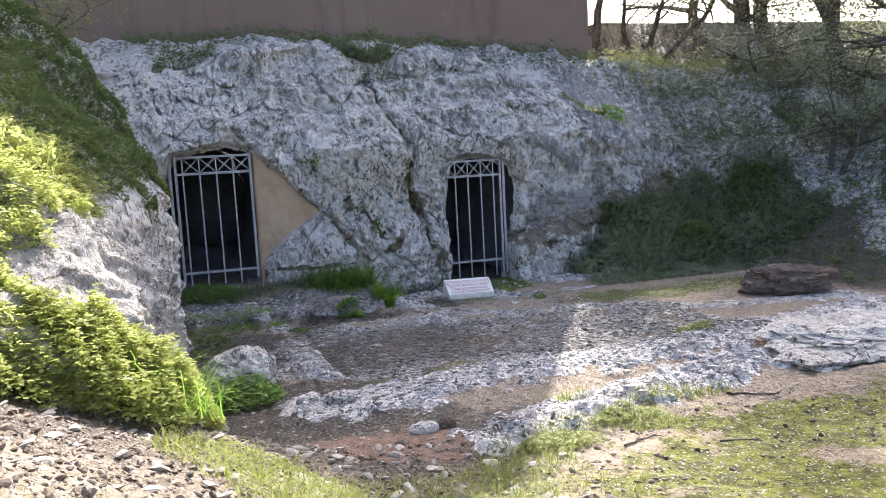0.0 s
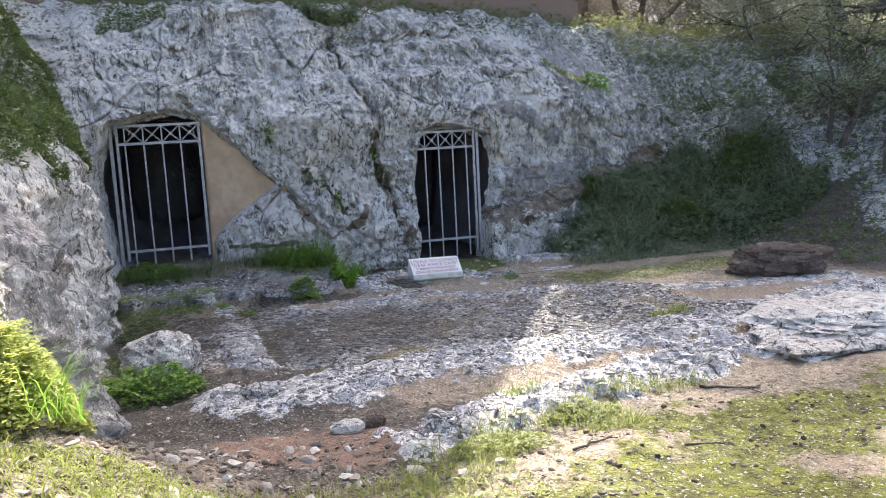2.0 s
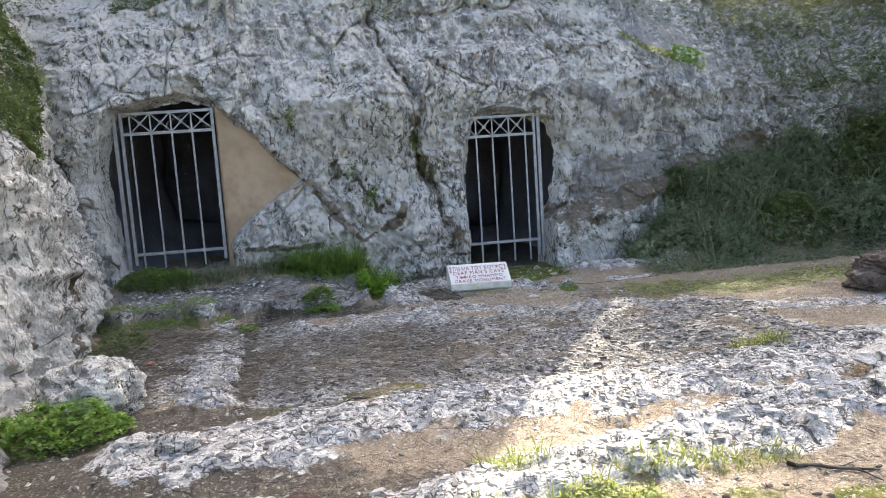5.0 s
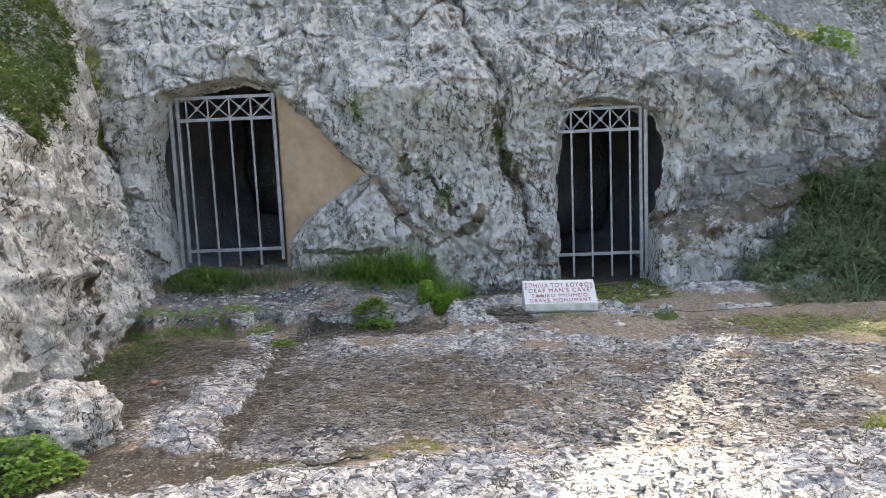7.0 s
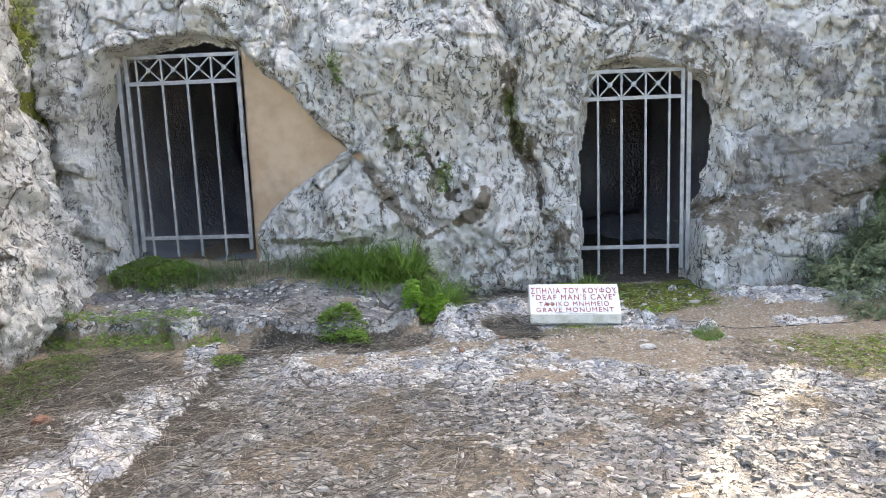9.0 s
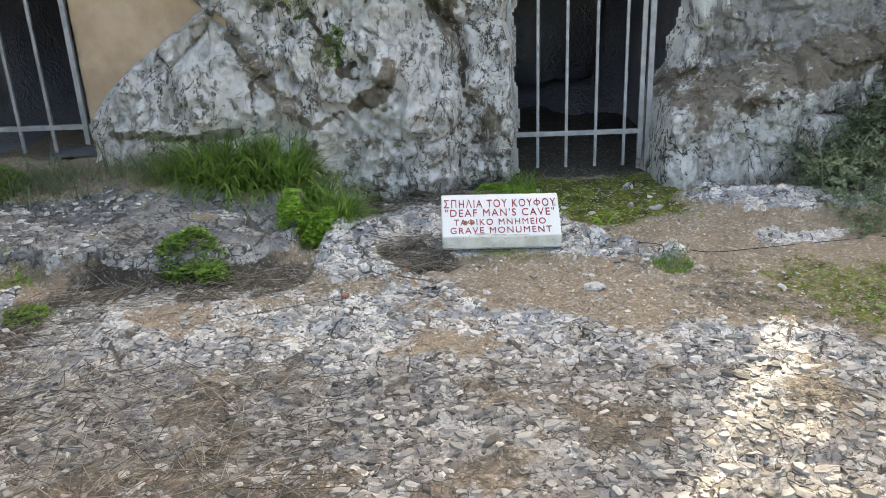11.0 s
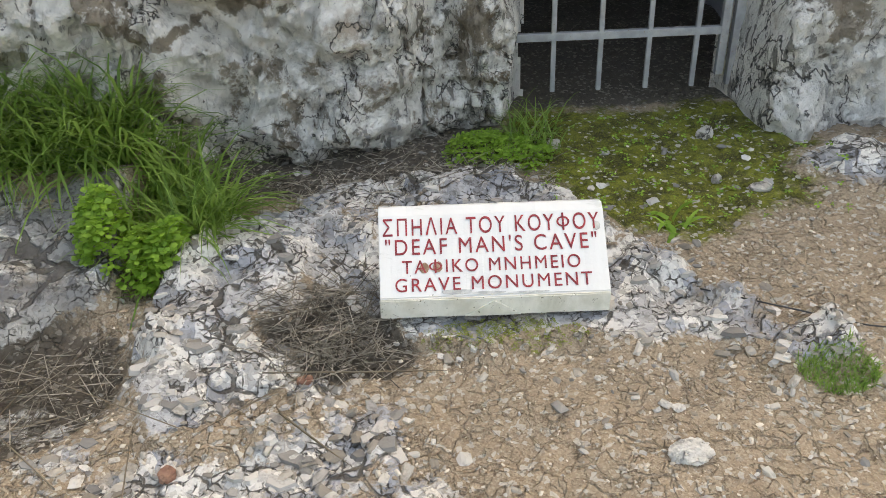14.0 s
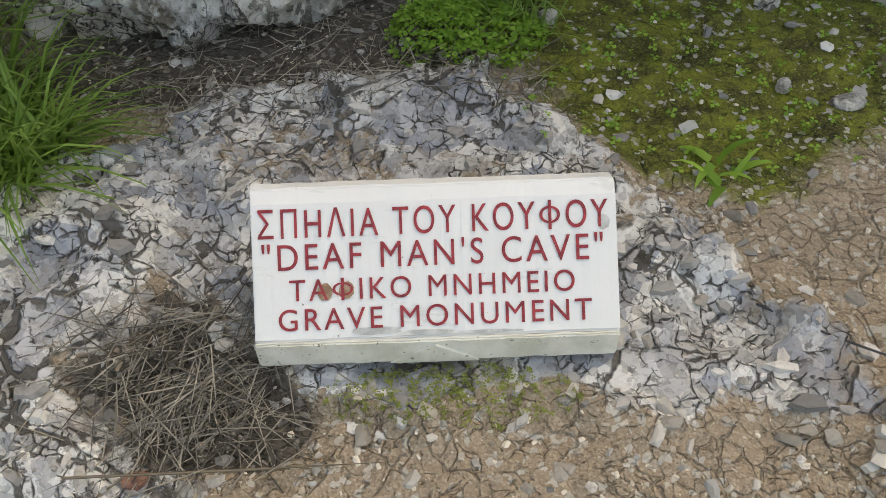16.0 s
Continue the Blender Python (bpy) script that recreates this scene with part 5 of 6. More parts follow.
M_TWIG = leaf_material("dead_twig", (0.05, 0.04, 0.03), (0.46, 0.41, 0.33), 0.0, 0.9, 0.9)
x, y = rng.normal(2.95, 0.085, 700), rng.normal(10.25, 0.08, 700)
twigs("sign_twigs", x, y, 0.04, 0.2, 0.0027, M_TWIG, "dry grey twigs and stalks heaped beside the sign")
x, y = inbox(6500, -0.1, 2.7, 7.4, 10.3)
gp = ground_parts(x, y)
twigs("trench_twigs", *thin(x, y, gp[3] > 0.4), 0.06, 0.26, 0.003, M_TWIG, "dark twigs and needles in the sunk channel")
x, y = inbox(1500, -0.5, 5.5, 3.4, 9.5)
twigs("path_twigs", x, y, 0.03, 0.12, 0.0028, M_TWIG, "fallen twigs strewn on the path")
x, y = inbox(700, 2.5, 3.7, 11.0, 11.5)
twigs("wall_twigs", x, y, 0.04, 0.14, 0.003, M_TWIG, "dry twigs along the foot of the cliff")

# ---------------- low plants ----------------
# a three-part leaf on a short stalk
LEAF_V, LEAF_F = [(-0.04, 0, -1.2), (0.04, 0, -1.2), (0, 0, 0)], [(0, 1, 2)]
for a in (0, 2.094, 4.189):
    c, s = math.cos(a), math.sin(a)
    b0 = len(LEAF_V)
    LEAF_V += [(0, 0, 0), (0.62 * c - 0.42 * s, 0.62 * s + 0.42 * c, 0.1), (0.95 * c, 0.95 * s, -0.06), (0.62 * c + 0.42 * s, 0.62 * s - 0.42 * c, 0.1)]
    LEAF_F += [(b0, b0 + 2, b0 + 1), (b0, b0 + 3, b0 + 2)]
# a bent blade
BLADE_V = []
for k, (w, fwd, up) in enumerate([(1.0, 0.0, 0.0), (0.95, 0.1, 0.4), (0.75, 0.3, 0.72), (0.45, 0.55, 0.9)]):
    BLADE_V += [(-w * 0.5, fwd, up), (w * 0.5, fwd, up)]
BLADE_V.append((0, 0.85, 0.95))
BLADE_F = [q for k in range(3) for q in ((2 * k, 2 * k + 1, 2 * k + 3), (2 * k, 2 * k + 3, 2 * k + 2))] + [(6, 7, 8)]


def leaves(name, pos, lo, hi, mat, label, tilt=0.45, category="plants", tv=None, tf=None):
    n = len(pos)
    rot = turns(rng.uniform(0, 6.28, n), np.abs(rng.normal(0, tilt, n)), rng.uniform(0, 6.28, n))
    me = scatter_mesh(name, LEAF_V if tv is None else tv, LEAF_F if tf is None else tf, pos, rot, rng.uniform(lo, hi, n), [mat])
    return stuff(name, me, label, category)


def grass(name, pos, lo, hi, width, mat, label, lean=0.35, category="grass"):
    n = len(pos)
    ln = rng.uniform(lo, hi, n)
    rot = turns(rng.uniform(0, 6.28, n), -np.abs(rng.normal(0, lean, n)), np.zeros(n))
    me = scatter_mesh(name, BLADE_V, BLADE_F, pos, rot, np.stack([np.full(n, width) * rng.uniform(0.6, 1.3, n), ln, ln], -1), [mat])
    return stuff(name, me, label, category)


def on_ground(x, y, lift=0.0):
    return np.stack([x, y, ground_z(x, y) + lift], -1)


def tuft(cx_, cy_, rx, ry, n):
    a, r = rng.uniform(0, 6.28, n), np.sqrt(rng.random(n))
    return cx_ + rx * r * np.cos(a), cy_ + ry * r * np.sin(a), r


def mound(cx_, cy_, rx, ry, h, n, wob=0.2, low=0.35):
    """Places in the outer layer of a leafy clump that stands on the ground."""
    x, y, r = tuft(cx_, cy_, rx, ry, n)
    top = h * np.sqrt(np.clip(1 - r ** 2.4, 0.04, 1)) * (1 + wob * fbm(x * 5, y * 5, 0, 3, 501))
    return np.stack([x, y, ground_z(x, y) + top * (low + (1 - low) * rng.random(n) ** 0.5)], -1)


# clover bank by the path, in the sun
leaves("clover_bank", np.concatenate([mound(-1.0, 5.02, 1.02, 0.6, 0.58, 13000, 0.35), mound(-1.6, 4.85, 1.0, 0.75, 0.62, 7000), mound(-0.9, 4.66, 0.75, 0.42, 0.48, 5000), mound(-1.25, 4.4, 0.6, 0.35, 0.3, 2500)]), 0.024, 0.04, M_CLOVER, "dense sunlit clover bank with yellow-green leaves", 0.4)
x, y, r = tuft(-0.22, 4.8, 0.25, 0.22, 160)
grass("bank_grass", on_ground(x, y, 0.1), 0.15, 0.36, 0.008, M_CLOVER_B, "tall bright grass growing out of the clover")
# plants that hang over the side rock
n = 48000
yy, ss = rng.uniform(4.6, 11.1, n), rng.uniform(0.5, 1.0, n)
lim = curve(yy, [(4.6, 0.86), (5.6, 0.84), (6.4, 0.82), (7.0, 0.72), (8.0, 0.6), (9.5, 0.56), (10.2, 0.6), (10.7, 0.74), (11.1, 0.95)])
k = ss > lim + 0.06 * fbm(yy * 3, ss * 9, 0, 3, 511)
sx_, sy_, sz_ = side_rock(yy[k], ss[k])
pos = np.stack([sx_, sy_, sz_ + 0.16 * rng.random(len(sx_))], -1)
front_part = (pos[:, 1] < 7.4) & (rng.random(len(pos)) < 0.9)
leaves("rock_clover", pos[front_part], 0.022, 0.036, M_CLOVER, "sunlit clover spilling over the side rock")
leaves("rock_herbs", pos[~front_part], 0.02, 0.034, M_HERB, "dark herbs covering the side rock", 0.8)
x, y = inbox(11000, -4.2, -0.95, 5.6, 11.5)
leaves("hill_clover", on_ground(x, y, 0.08 + 0.2 * rng.random(len(x))), 0.03, 0.055, M_CLOVER, "overgrown hillside of clover and herbs", 0.6)
x, y = inbox(2600, -3.5, -0.95, 6.0, 11.5)
grass("hill_grass", on_ground(x, y), 0.15, 0.4, 0.012, M_GRASS_Y, "tall grass on the hillside")
# grass along the foot of the cliff
x = rng.uniform(-0.4, 2.35, 2500)
y = 11.12 + 0.07 * x - np.abs(rng.normal(0, 0.14, len(x)))
k = rng.random(len(x)) < 0.35 + 0.65 * step(-0.1, 0.4, fbm(x * 2.2, y * 2, 0, 2, 521))
grass("cliff_grass", on_ground(x[k], y[k]), 0.04, 0.26, 0.006, M_BANK, "dark grass along the foot of the cliff", 0.5)
x, y, r = tuft(1.85, 11.08, 0.5, 0.16, 2000)
grass("grass_clump", on_ground(x, y), 0.14, 0.36, 0.011, M_GRASS, "long drooping grass clump beside the slab", 0.9)
x, y, r = tuft(2.38, 10.85, 0.16, 0.18, 750)
grass("grass_clump", on_ground(x, y), 0.12, 0.32, 0.009, M_GRASS, "long drooping grass beside bright clover", 0.8)
leaves("clover_clump", mound(2.29, 10.62, 0.17, 0.15, 0.17, 620), 0.018, 0.034, M_CLOVER_B, "bright green clover clump by the slab")
leaves("clover_clump", mound(3.5, 11.36, 0.22, 0.16, 0.1, 600), 0.012, 0.022, M_CLOVER_B, "bright clover at the foot of the second gate")
leaves("clover_clump", mound(0.0, 11.05, 0.45, 0.18, 0.16, 1500), 0.014, 0.026, M_GRASS, "green herbs before the first gate")
leaves("clover_clump", mound(0.15, 10.05, 0.75, 0.2, 0.1, 1000), 0.012, 0.024, M_GRASS, "low herbs along the edge of the slab")
leaves("clover_clump", mound(1.74, 10.17, 0.2, 0.12, 0.14, 420), 0.018, 0.034, M_GRASS, "low herbs in the channel below the slab")
leaves("clover_clump", mound(1.02, 9.75, 0.12, 0.12, 0.07, 160), 0.012, 0.022, M_GRASS, "small herb in the channel")
leaves("clover_clump", mound(0.12, 7.0, 0.45, 0.32, 0.17, 1000, 0.6), 0.022, 0.042, M_GRASS, "dark herbs at the foot of the pale boulder")
leaves("clover_clump", mound(0.0, 7.9, 0.4, 0.5, 0.07, 900), 0.012, 0.024, M_HERB, "dark herbs beside the side rock")
leaves("clover_clump", mound(-0.05, 9.2, 0.3, 0.6, 0.08, 900), 0.012, 0.024, M_HERB, "dark herbs beside the side rock")
leaves("moss_herbs", on_ground(*inbox(260, 3.55, 4.75, 10.8, 11.7), 0.015), 0.008, 0.018, M_CLOVER_B, "tiny herbs on moss before the gate")
x, y = rng.uniform(1.7, 3.1, 14), rng.uniform(9.7, 10.15, 14)
twigs("long_stalks", x, y, 0.3, 0.7, 0.005, M_DRY, "long dry stalks lying across the rock")
x, y, r = tuft(4.08, 10.82, 0.05, 0.05, 18)
grass("rosette_weed", on_ground(x, y), 0.05, 0.09, 0.022, M_CLOVER_B, "small broad-leaved weed on moss", 1.0, "weed")
x, y = inbox(900, 3.55, 3.75, 11.35, 11.7)
grass("gate_grass", on_ground(x[:120], y[:120]), 0.08, 0.2, 0.006, M_GRASS, "grass blades at the gate post")
x, y, r = tuft(3.45, 10.22, 0.24, 0.06, 450)
leaves("sign_moss", on_ground(x, y, 0.004 + 0.012 * rng.random(len(x))), 0.004, 0.008, M_GRASS_Y, "moss and tiny herbs under the sign", 0.7)
x, y, r = tuft(4.3, 10.03, 0.11, 0.06, 900)
grass("moss_tuft", on_ground(x, y), 0.01, 0.024, 0.003, M_GRASS, "flat green tuft on bare earth")
# plants of the foreground
for cx_, cy_, rx, ry, n in ((2.25, 4.95, 0.22, 0.12, 420), (1.9, 4.75, 0.35, 0.25, 420), (2.9, 5.25, 0.28, 0.1, 420), (2.65, 5.75, 0.2, 0.08, 200), (1.2, 4.3, 0.7, 0.5, 1300), (0.25, 4.15, 0.6, 0.45, 1500), (0.7, 3.7, 0.7, 0.4, 900), (1.8, 4.1, 0.5, 0.5, 400), (4.75, 7.1, 0.2, 0.12, 350), (3.05, 5.05, 0.25, 0.12, 300), (3.6, 5.5, 0.5, 0.1, 350), (2.5, 5.15, 0.5, 0.1, 220)):
    x, y, r = tuft(cx_, cy_, rx, ry, n)
    grass("path_grass", on_ground(x, y), 0.03, 0.12, 0.006, M_GRASS_Y, "short sunlit grass at the edge of the rock", 0.7)
leaves("path_herbs", np.concatenate([mound(2.25, 4.95, 0.34, 0.16, 0.07, 500), mound(2.95, 5.25, 0.3, 0.1, 0.07, 450), mound(1.7, 4.4, 0.6, 0.35, 0.03, 500), mound(0.2, 4.35, 0.5, 0.3, 0.05, 400), mound(1.0, 3.9, 0.7, 0.4, 0.03, 500)]), 0.01, 0.022, M_GRASS_Y, "low sunlit herbs on the path")
x, y = inbox(1000, 4.85, 7.4, 9.3, 10.0)
leaves("moss_green", on_ground(x, y, 0.01), 0.008, 0.018, M_GRASS, "low green growth on damp earth")
# grass bank in the shade
x, y = inbox(8000, 5.3, 9.6, 10.3, 12.2)
k = rng.random(len(x)) < step(10.3, 11.2, y + 0.5 * vnoise(x * 2, y * 2, 0, 531)) * step(9.6, 8.2, x + 0.6 * vnoise(x, y, 0, 532)) * step(5.3, 6.6, x + 0.5 * vnoise(x * 2, y, 0, 533))
grass("bank_grass", on_ground(x[k], y[k]), 0.15, 0.5, 0.01, M_BANK, "dense dark grass bank below the cliff", 0.45)
x, y = inbox(9000, 5.4, 9.6, 10.4, 12.2)
leaves("bank_herbs", on_ground(x, y, (0.3 + 0.2 * vnoise(x * 2.5, y * 2.5, 0, 541)) * rng.random(len(x)) * step(10.3, 11.0, y)), 0.02, 0.042, M_BANK, "dark herbs on the grass bank", 0.7)
for cx_, cy_, rx, h, mt in ((5.9, 11.3, 0.4, 0.3, M_BANK), (6.5, 10.9, 0.45, 0.28, M_BANK), (6.9, 11.6, 0.5, 0.4, M_BANK), (7.5, 11.0, 0.5, 0.35, M_HERB), (7.9, 11.7, 0.45, 0.45, M_BANK), (8.3, 10.9, 0.5, 0.35, M_BANK), (8.8, 11.4, 0.5, 0.45, M_HERB), (6.2, 12.0, 0.4, 0.3, M_HERB), (9.2, 10.7, 0.5, 0.3, M_BANK)):
    leaves("bank_clump", mound(cx_, cy_, rx, 0.3, h, 1300, 0.35), 0.022, 0.045, mt, "leafy clump on the shaded grass bank", 0.7)
x, y = inbox(3500, 8.3, 12.5, 8.5, 12.5)
leaves("slope_herbs", on_ground(x, y, 0.15 * rng.random(len(x))), 0.03, 0.055, M_HERB, "dark herbs on the slope below the trees", 0.7)


def on_top(x, t):
    """Places on the cliff's top, a share t of the way back."""
    i = np.clip(np.searchsorted(cx, x), 0, len(cx) - 1)
    k = np.clip((t * (n_top - 1)).astype(int), 0, n_top - 1) + n_face - 1
    return np.stack([x, PY[i, k], PZ[i, k]], -1)


def top_plants(name, x0, x1, t0, t1, n, size, up, mat, label):
    p = on_top(rng.uniform(x0, x1, n), rng.uniform(t0, t1, n))
    p[:, 2] += up * rng.random(n)
    p[:, 1] += rng.uniform(-0.03, 0.03, n)
    leaves(name, p, size * 0.7, size * 1.3, mat, label, 0.7)


top_plants("notch_herbs", 2.2, 3.1, 0.0, 0.36, 4600, 0.024, 0.22, M_BANK, "dark herbs in the notch of the cliff top")
top_plants("brow_herbs", -0.5, 0.4, 0.1, 0.4, 1200, 0.022, 0.2, M_HERB, "dark herbs on the brow of the cliff")
top_plants("top_herbs", -1.0, 7.5, 0.45, 0.95, 5000, 0.03, 0.2, M_HERB, "herbs at the foot of the house wall")
top_plants("yellow_bush", 6.55, 6.95, 0.0, 0.12, 500, 0.022, 0.22, M_CLOVER_B, "small bright yellow-green bush on the cliff")
top_plants("ledge_herbs", 6.0, 6.6, 0.02, 0.2, 500, 0.02, 0.12, M_GRASS_Y, "yellowish herbs on a ledge of the cliff")
top_plants("crest_grass", 7.6, 11.5, 0.45, 1.0, 4200, 0.035, 0.3, M_OLIVE_L, "sunlit pale green growth on the crest")
top_plants("shelf_herbs", 8.0, 12.0, 0.0, 0.5, 2500, 0.03, 0.25, M_HERB, "dark herbs on the rocks below the trees")
# tufts in the seams of the face
for hx, hz, n in ((1.55, 1.55, 160), (3.0, 1.2, 140), (2.42, 0.62, 180), (3.05, 0.95, 80), (2.2, 0.9, 60)):
    a, r = rng.uniform(0, 6.28, n), 0.1 * np.sqrt(rng.random(n))
    x, z = hx + 0.6 * r * np.cos(a), hz + 1.3 * r * np.sin(a)
    leaves("seam_weed", np.stack([x, cliff_face(x, z) - 0.02 * rng.random(n), z], -1), 0.008, 0.018, M_GRASS, "small weeds rooted in a seam of the cliff", 1.0)


# ---------------- trees ----------------
def tube(bm, pts, radii, sides=7):
    rings = []
    for i, (p, r) in enumerate(zip(pts, radii)):
        d = (pts[min(i + 1, len(pts) - 1)] - pts[max(i - 1, 0)]).normalized()
        a = d.orthogonal().normalized()
        b = d.cross(a)
        rings.append([bm.verts.new(p + r * (math.cos(2 * math.pi * k / sides) * a + math.sin(2 * math.pi * k / sides) * b)) for k in range(sides)])
    for a, b in zip(rings, rings[1:]):
        # match the rings so that the tube does not twist
        off = min(range(sides), key=lambda o: (a[0].co - b[o].co).length)
        for k in range(sides):
            bm.faces.new((a[k], a[(k + 1) % sides], b[(k + 1 + off) % sides], b[(k + off) % sides]))
    bm.faces.new(rings[-1])


def limb(rnd, start, way, length, r0, r1, bend=0.35, n=7):
    pts, p, d = [start.copy()], start.copy(), way.normalized()
    for i in range(n):
        d = (d + bend * Vector((rnd.uniform(-1, 1), rnd.uniform(-1, 1), rnd.uniform(-0.6, 0.8)))).normalized()
        p = p + d * length / n
        pts.append(p.copy())
    return pts, [r0 + (r1 - r0) * i / n for i in range(n + 1)]


RHOMB_V = [(0, 0, 0), (0.5, 0.24, 0.05), (1.0, 0, -0.02), (0.5, -0.24, 0.05)]
RHOMB_F = [(0, 2, 1), (0, 3, 2)]


def tree(seed, base, stems, height, r, spread, boughs, leaf_n, leaf, mat, label, droop=0.0, clump=0.45, bare=0.35):
    """Trunk with forks and boughs, and a crown of leaf sprays at their ends."""
    rnd = random.Random(seed)
    t = tagged(new("tree"), label, "tree")
    t.location = base
    bm = bmesh.new()
    ends = []
    for s in range(stems):
        a = 6.28 * s / stems + rnd.uniform(-0.5, 0.5)
        way = Vector((0.35 * math.cos(a), 0.35 * math.sin(a), 1)) if stems > 1 else Vector((rnd.uniform(-0.2, 0.2), rnd.uniform(-0.2, 0.2), 1))
        pts, rad = limb(rnd, Vector((0.1 * math.cos(a), 0.1 * math.sin(a), -0.3)), way, height, r, r * 0.35, 0.2, 10)
        tube(bm, pts, rad, 9)
        for b in range(boughs):
            i = rnd.randint(int(len(pts) * bare), len(pts) - 1)
            a2 = rnd.uniform(0, 6.28)
            q, qr = limb(rnd, pts[i], Vector((math.cos(a2), math.sin(a2), rnd.uniform(0.1, 0.8) - droop)), spread * rnd.uniform(0.6, 1.1), rad[i] * 0.6, 0.012, 0.3, 6)
            tube(bm, q, qr, 6)
            for c in range(4):
                k = rnd.randint(2, len(q) - 1)
                w = Vector((rnd.uniform(-1, 1), rnd.uniform(-1, 1), rnd.uniform(-0.4, 0.7) - droop))
                u, ur = limb(rnd, q[k], w, spread * 0.45, max(qr[k] * 0.5, 0.008), 0.004, 0.35, 4)
                tube(bm, u, ur, 4)
                ends += u[2:]
            ends += q[3:]
    trunk = part("trunk", bm, M_BARK, t, smooth=True)
    e = np.array([list(v) for v in ends])
    pick = rng.integers(0, len(e), leaf_n)
    off = rng.normal(0, 1, (leaf_n, 3)) * clump * (0.35 + 0.65 * rng.random((leaf_n, 1)))
    pos = e[pick] + off * np.array([1, 1, 0.75])
    rot = turns(rng.uniform(0, 6.28, leaf_n), rng.uniform(-1.2, 1.2, leaf_n), rng.uniform(0, 6.28, leaf_n))
    cr = new("crown", scatter_mesh("crown", RHOMB_V, RHOMB_F, pos, rot, rng.uniform(leaf * 0.7, leaf * 1.3, leaf_n), [mat]))
    cr.parent = t
    return t


tree(3, (9.9, 16.4, 3.2), 3, 2.2, 0.09, 1.6, 6, 1500, 0.08, M_OLIVE, "small tree with bare twisting stems against the sky", bare=0.6, clump=0.3)
tree(11, (13.1, 16.5, 3.3), 1, 6.6, 0.2, 2.5, 16, 16000, 0.1, M_OLIVE, "dark olive tree with a leaning trunk", bare=0.22)
tree(17, (12.3, 11.4, 1.5), 1, 4.2, 0.2, 2.3, 18, 11000, 0.085, M_OLIVE, "large dark tree hanging over the slope", droop=0.35, bare=0.3)
tree(23, (10.9, 13.2, 1.9), 2, 1.9, 0.06, 1.2, 9, 8000, 0.065, M_OLIVE, "dense dark shrub-like tree on the rocks", droop=0.1, clump=0.3)
tree(29, (-3.4, 12.0, 3.8), 1, 3.4, 0.13, 1.9, 12, 12000, 0.075, M_OLIVE_L, "leafy tree on the hillside above the rock", droop=0.1)
tree(31, (13.5, 20.0, 3.4), 1, 5.0, 0.18, 2.4, 9, 2800, 0.09, M_OLIVE_L, "pale green tree behind the crest")
tree(37, (8.6, 21.0, 3.4), 2, 2.2, 0.08, 1.3, 6, 2600, 0.09, M_OLIVE_L, "pale green tree behind the crest")
tree(41, (8.15, 15.9, 3.3), 1, 4.6, 0.1, 1.1, 12, 5600, 0.08, M_OLIVE, "tree with a dark trunk beside the house wall", bare=0.45)
tree(43, (15.5, 17.5, 3.2), 1, 4.6, 0.16, 2.4, 12, 9000, 0.1, M_OLIVE_L, "pale green tree on the crest")
tree(53, (10.2, 11.0, 1.2), 3, 1.3, 0.05, 1.0, 6, 4500, 0.055, M_BANK, "dense dark shrub on the shaded slope", droop=0.1, clump=0.28, bare=0.2)
tree(59, (9.0, 11.9, 1.0), 2, 0.9, 0.04, 0.8, 6, 3000, 0.05, M_BANK, "dark shrub beside the grass bank", droop=0.1, clump=0.25, bare=0.2)
# next two trees are added so that their unseen crowns shade the ground
tree(61, (12.9, 14.2, 2.4), 1, 4.6, 0.17, 2.7, 15, 17000, 0.085, M_OLIVE, "added tall spreading tree whose unseen crown shades the rocks", bare=0.55, clump=0.5)
tree(67, (12.5, 12.9, 1.9), 1, 4.8, 0.13, 2.4, 14, 13000, 0.08, M_OLIVE, "added slender leaning tree whose high unseen crown shades the ground", bare=0.65, clump=0.5)
tree(71, (-2.3, 11.4, 2.3), 3, 1.5, 0.05, 1.0, 6, 7000, 0.05, M_OLIVE_L, "leafy shrub on the hillside beside the cliff", droop=0.15, clump=0.3, bare=0.25)
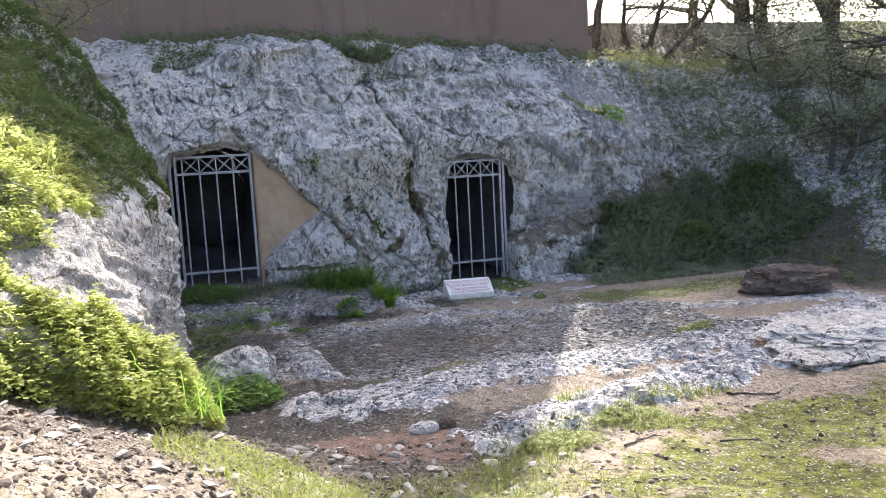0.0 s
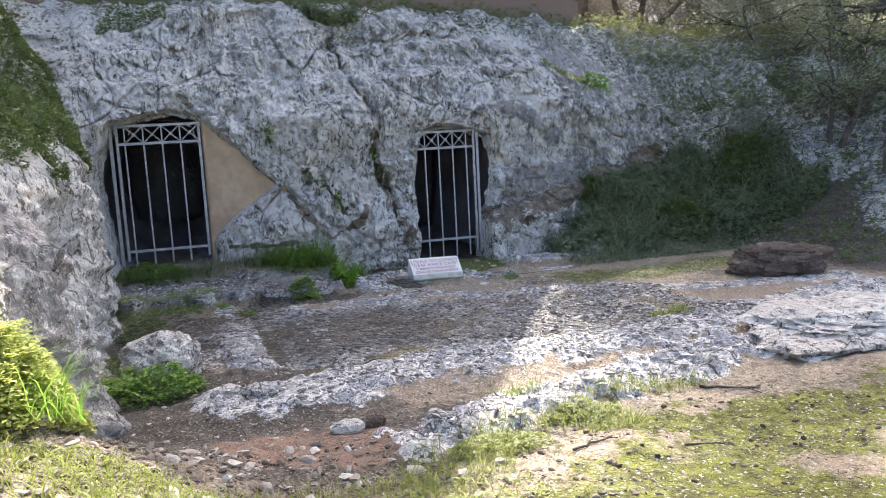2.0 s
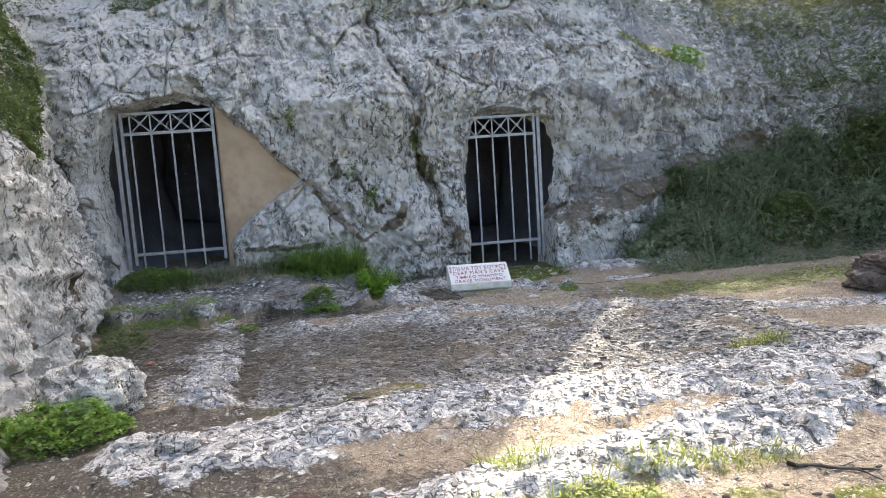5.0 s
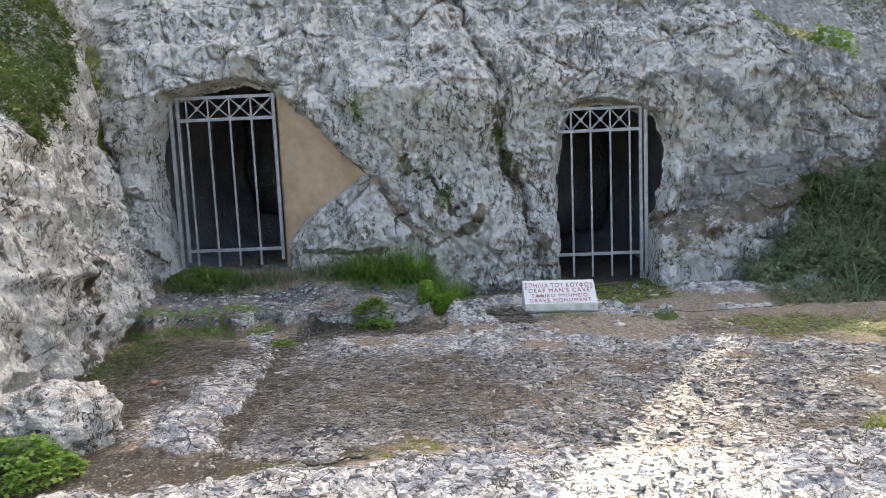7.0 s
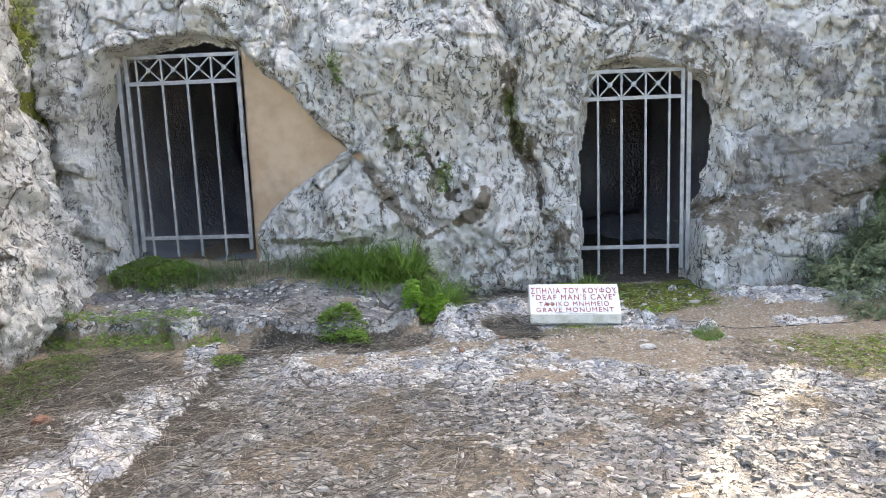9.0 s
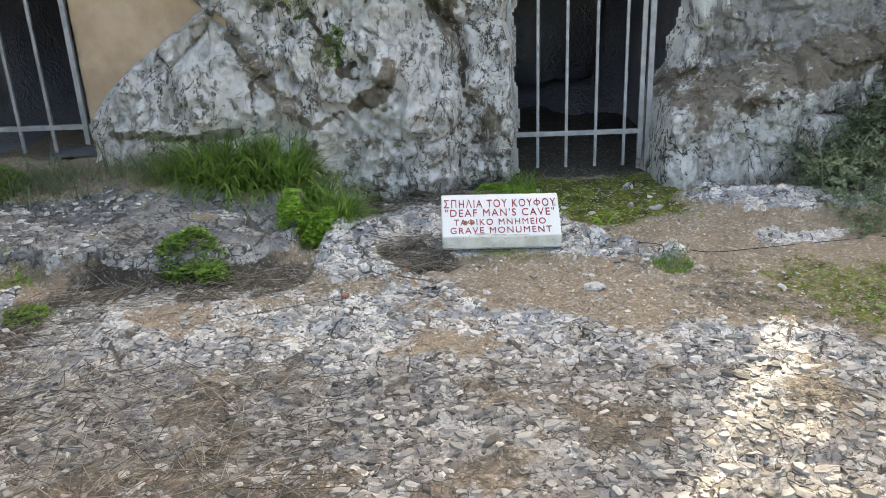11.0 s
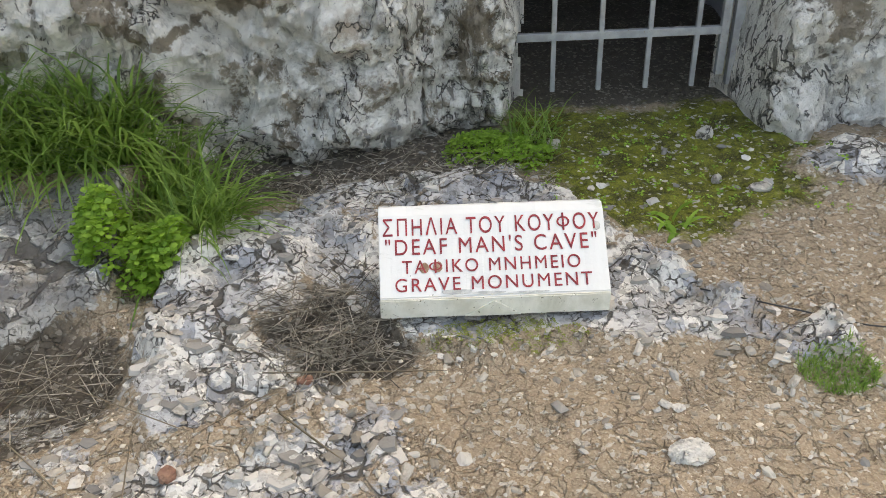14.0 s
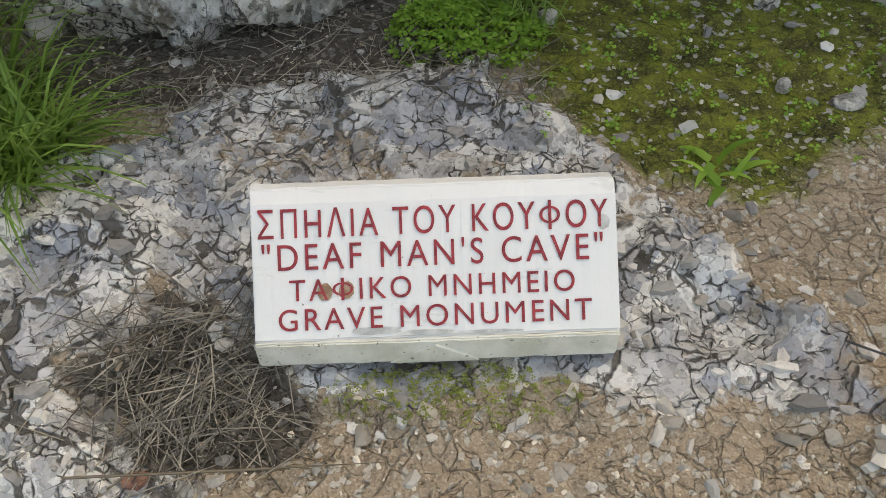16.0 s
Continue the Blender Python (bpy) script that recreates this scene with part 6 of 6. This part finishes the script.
# added tree: crown out of view, blocks sun from the right foreground
tree(73, (12.9, 17.2, 3.3), 1, 8.0, 0.22, 2.0, 16, 15000, 0.11, M_OLIVE, "added tall tree behind the crest, its unseen crown dapples the path", bare=0.6)
tree(79, (2.75, 13.0, 2.9), 3, 0.75, 0.025, 0.55, 5, 3600, 0.042, M_OLIVE_L, "low shrub in the notch of the cliff top", droop=0.2, clump=0.2, bare=0.2)


# ---------------- fallen branches on the path ----------------
def fallen_branch(seed, x, y, yaw, length, thick, label):
    """A crooked dead branch with two side twigs, lying on the ground."""
    rnd = random.Random(seed)
    ob = tagged(new("fallen_branch"), label, "branch", group="dead branches on the path")
    ob.location = (x, y, float(ground_z(np.array([x]), np.array([y]))[0]))

    def along(x0, y0, a, ln, n):
        pts = []
        for i in range(n + 1):
            px_, py_ = x0 + math.cos(a) * ln * i / n, y0 + math.sin(a) * ln * i / n
            h = float(ground_z(np.array([x + px_]), np.array([y + py_]))[0]) - ob.location.z
            pts.append(Vector((px_ + rnd.uniform(-1, 1) * 0.012, py_ + rnd.uniform(-1, 1) * 0.012, h + thick * 1.1)))
        return pts

    bm = bmesh.new()
    stem = along(-0.5 * length * math.cos(yaw), -0.5 * length * math.sin(yaw), yaw, length, 7)
    tube(bm, stem, [thick * (1 - 0.08 * i) for i in range(8)], 6)
    part("stem", bm, M_BARK, ob, smooth=True)
    for k, turn in ((3, 0.6), (5, -0.7)):
        bm = bmesh.new()
        tube(bm, along(stem[k].x, stem[k].y, yaw + turn, 0.35 * length, 3), [thick * 0.5, thick * 0.4, thick * 0.3, thick * 0.2], 5)
        part("side_twig", bm, M_BARK, ob, smooth=True)
    return ob


fallen_branch(1, 1.85, 7.08, 0.35, 0.34, 0.009, "thin dead branch lying on mossy litter")
fallen_branch(2, 4.1, 5.32, -0.5, 0.4, 0.012, "crooked dead branch at the edge of the moss")
fallen_branch(3, 2.75, 4.75, 0.3, 0.3, 0.009, "dark dead branch on sunlit earth")
fallen_branch(4, 3.35, 4.5, -0.2, 0.26, 0.008, "short dead branch on sunlit moss")
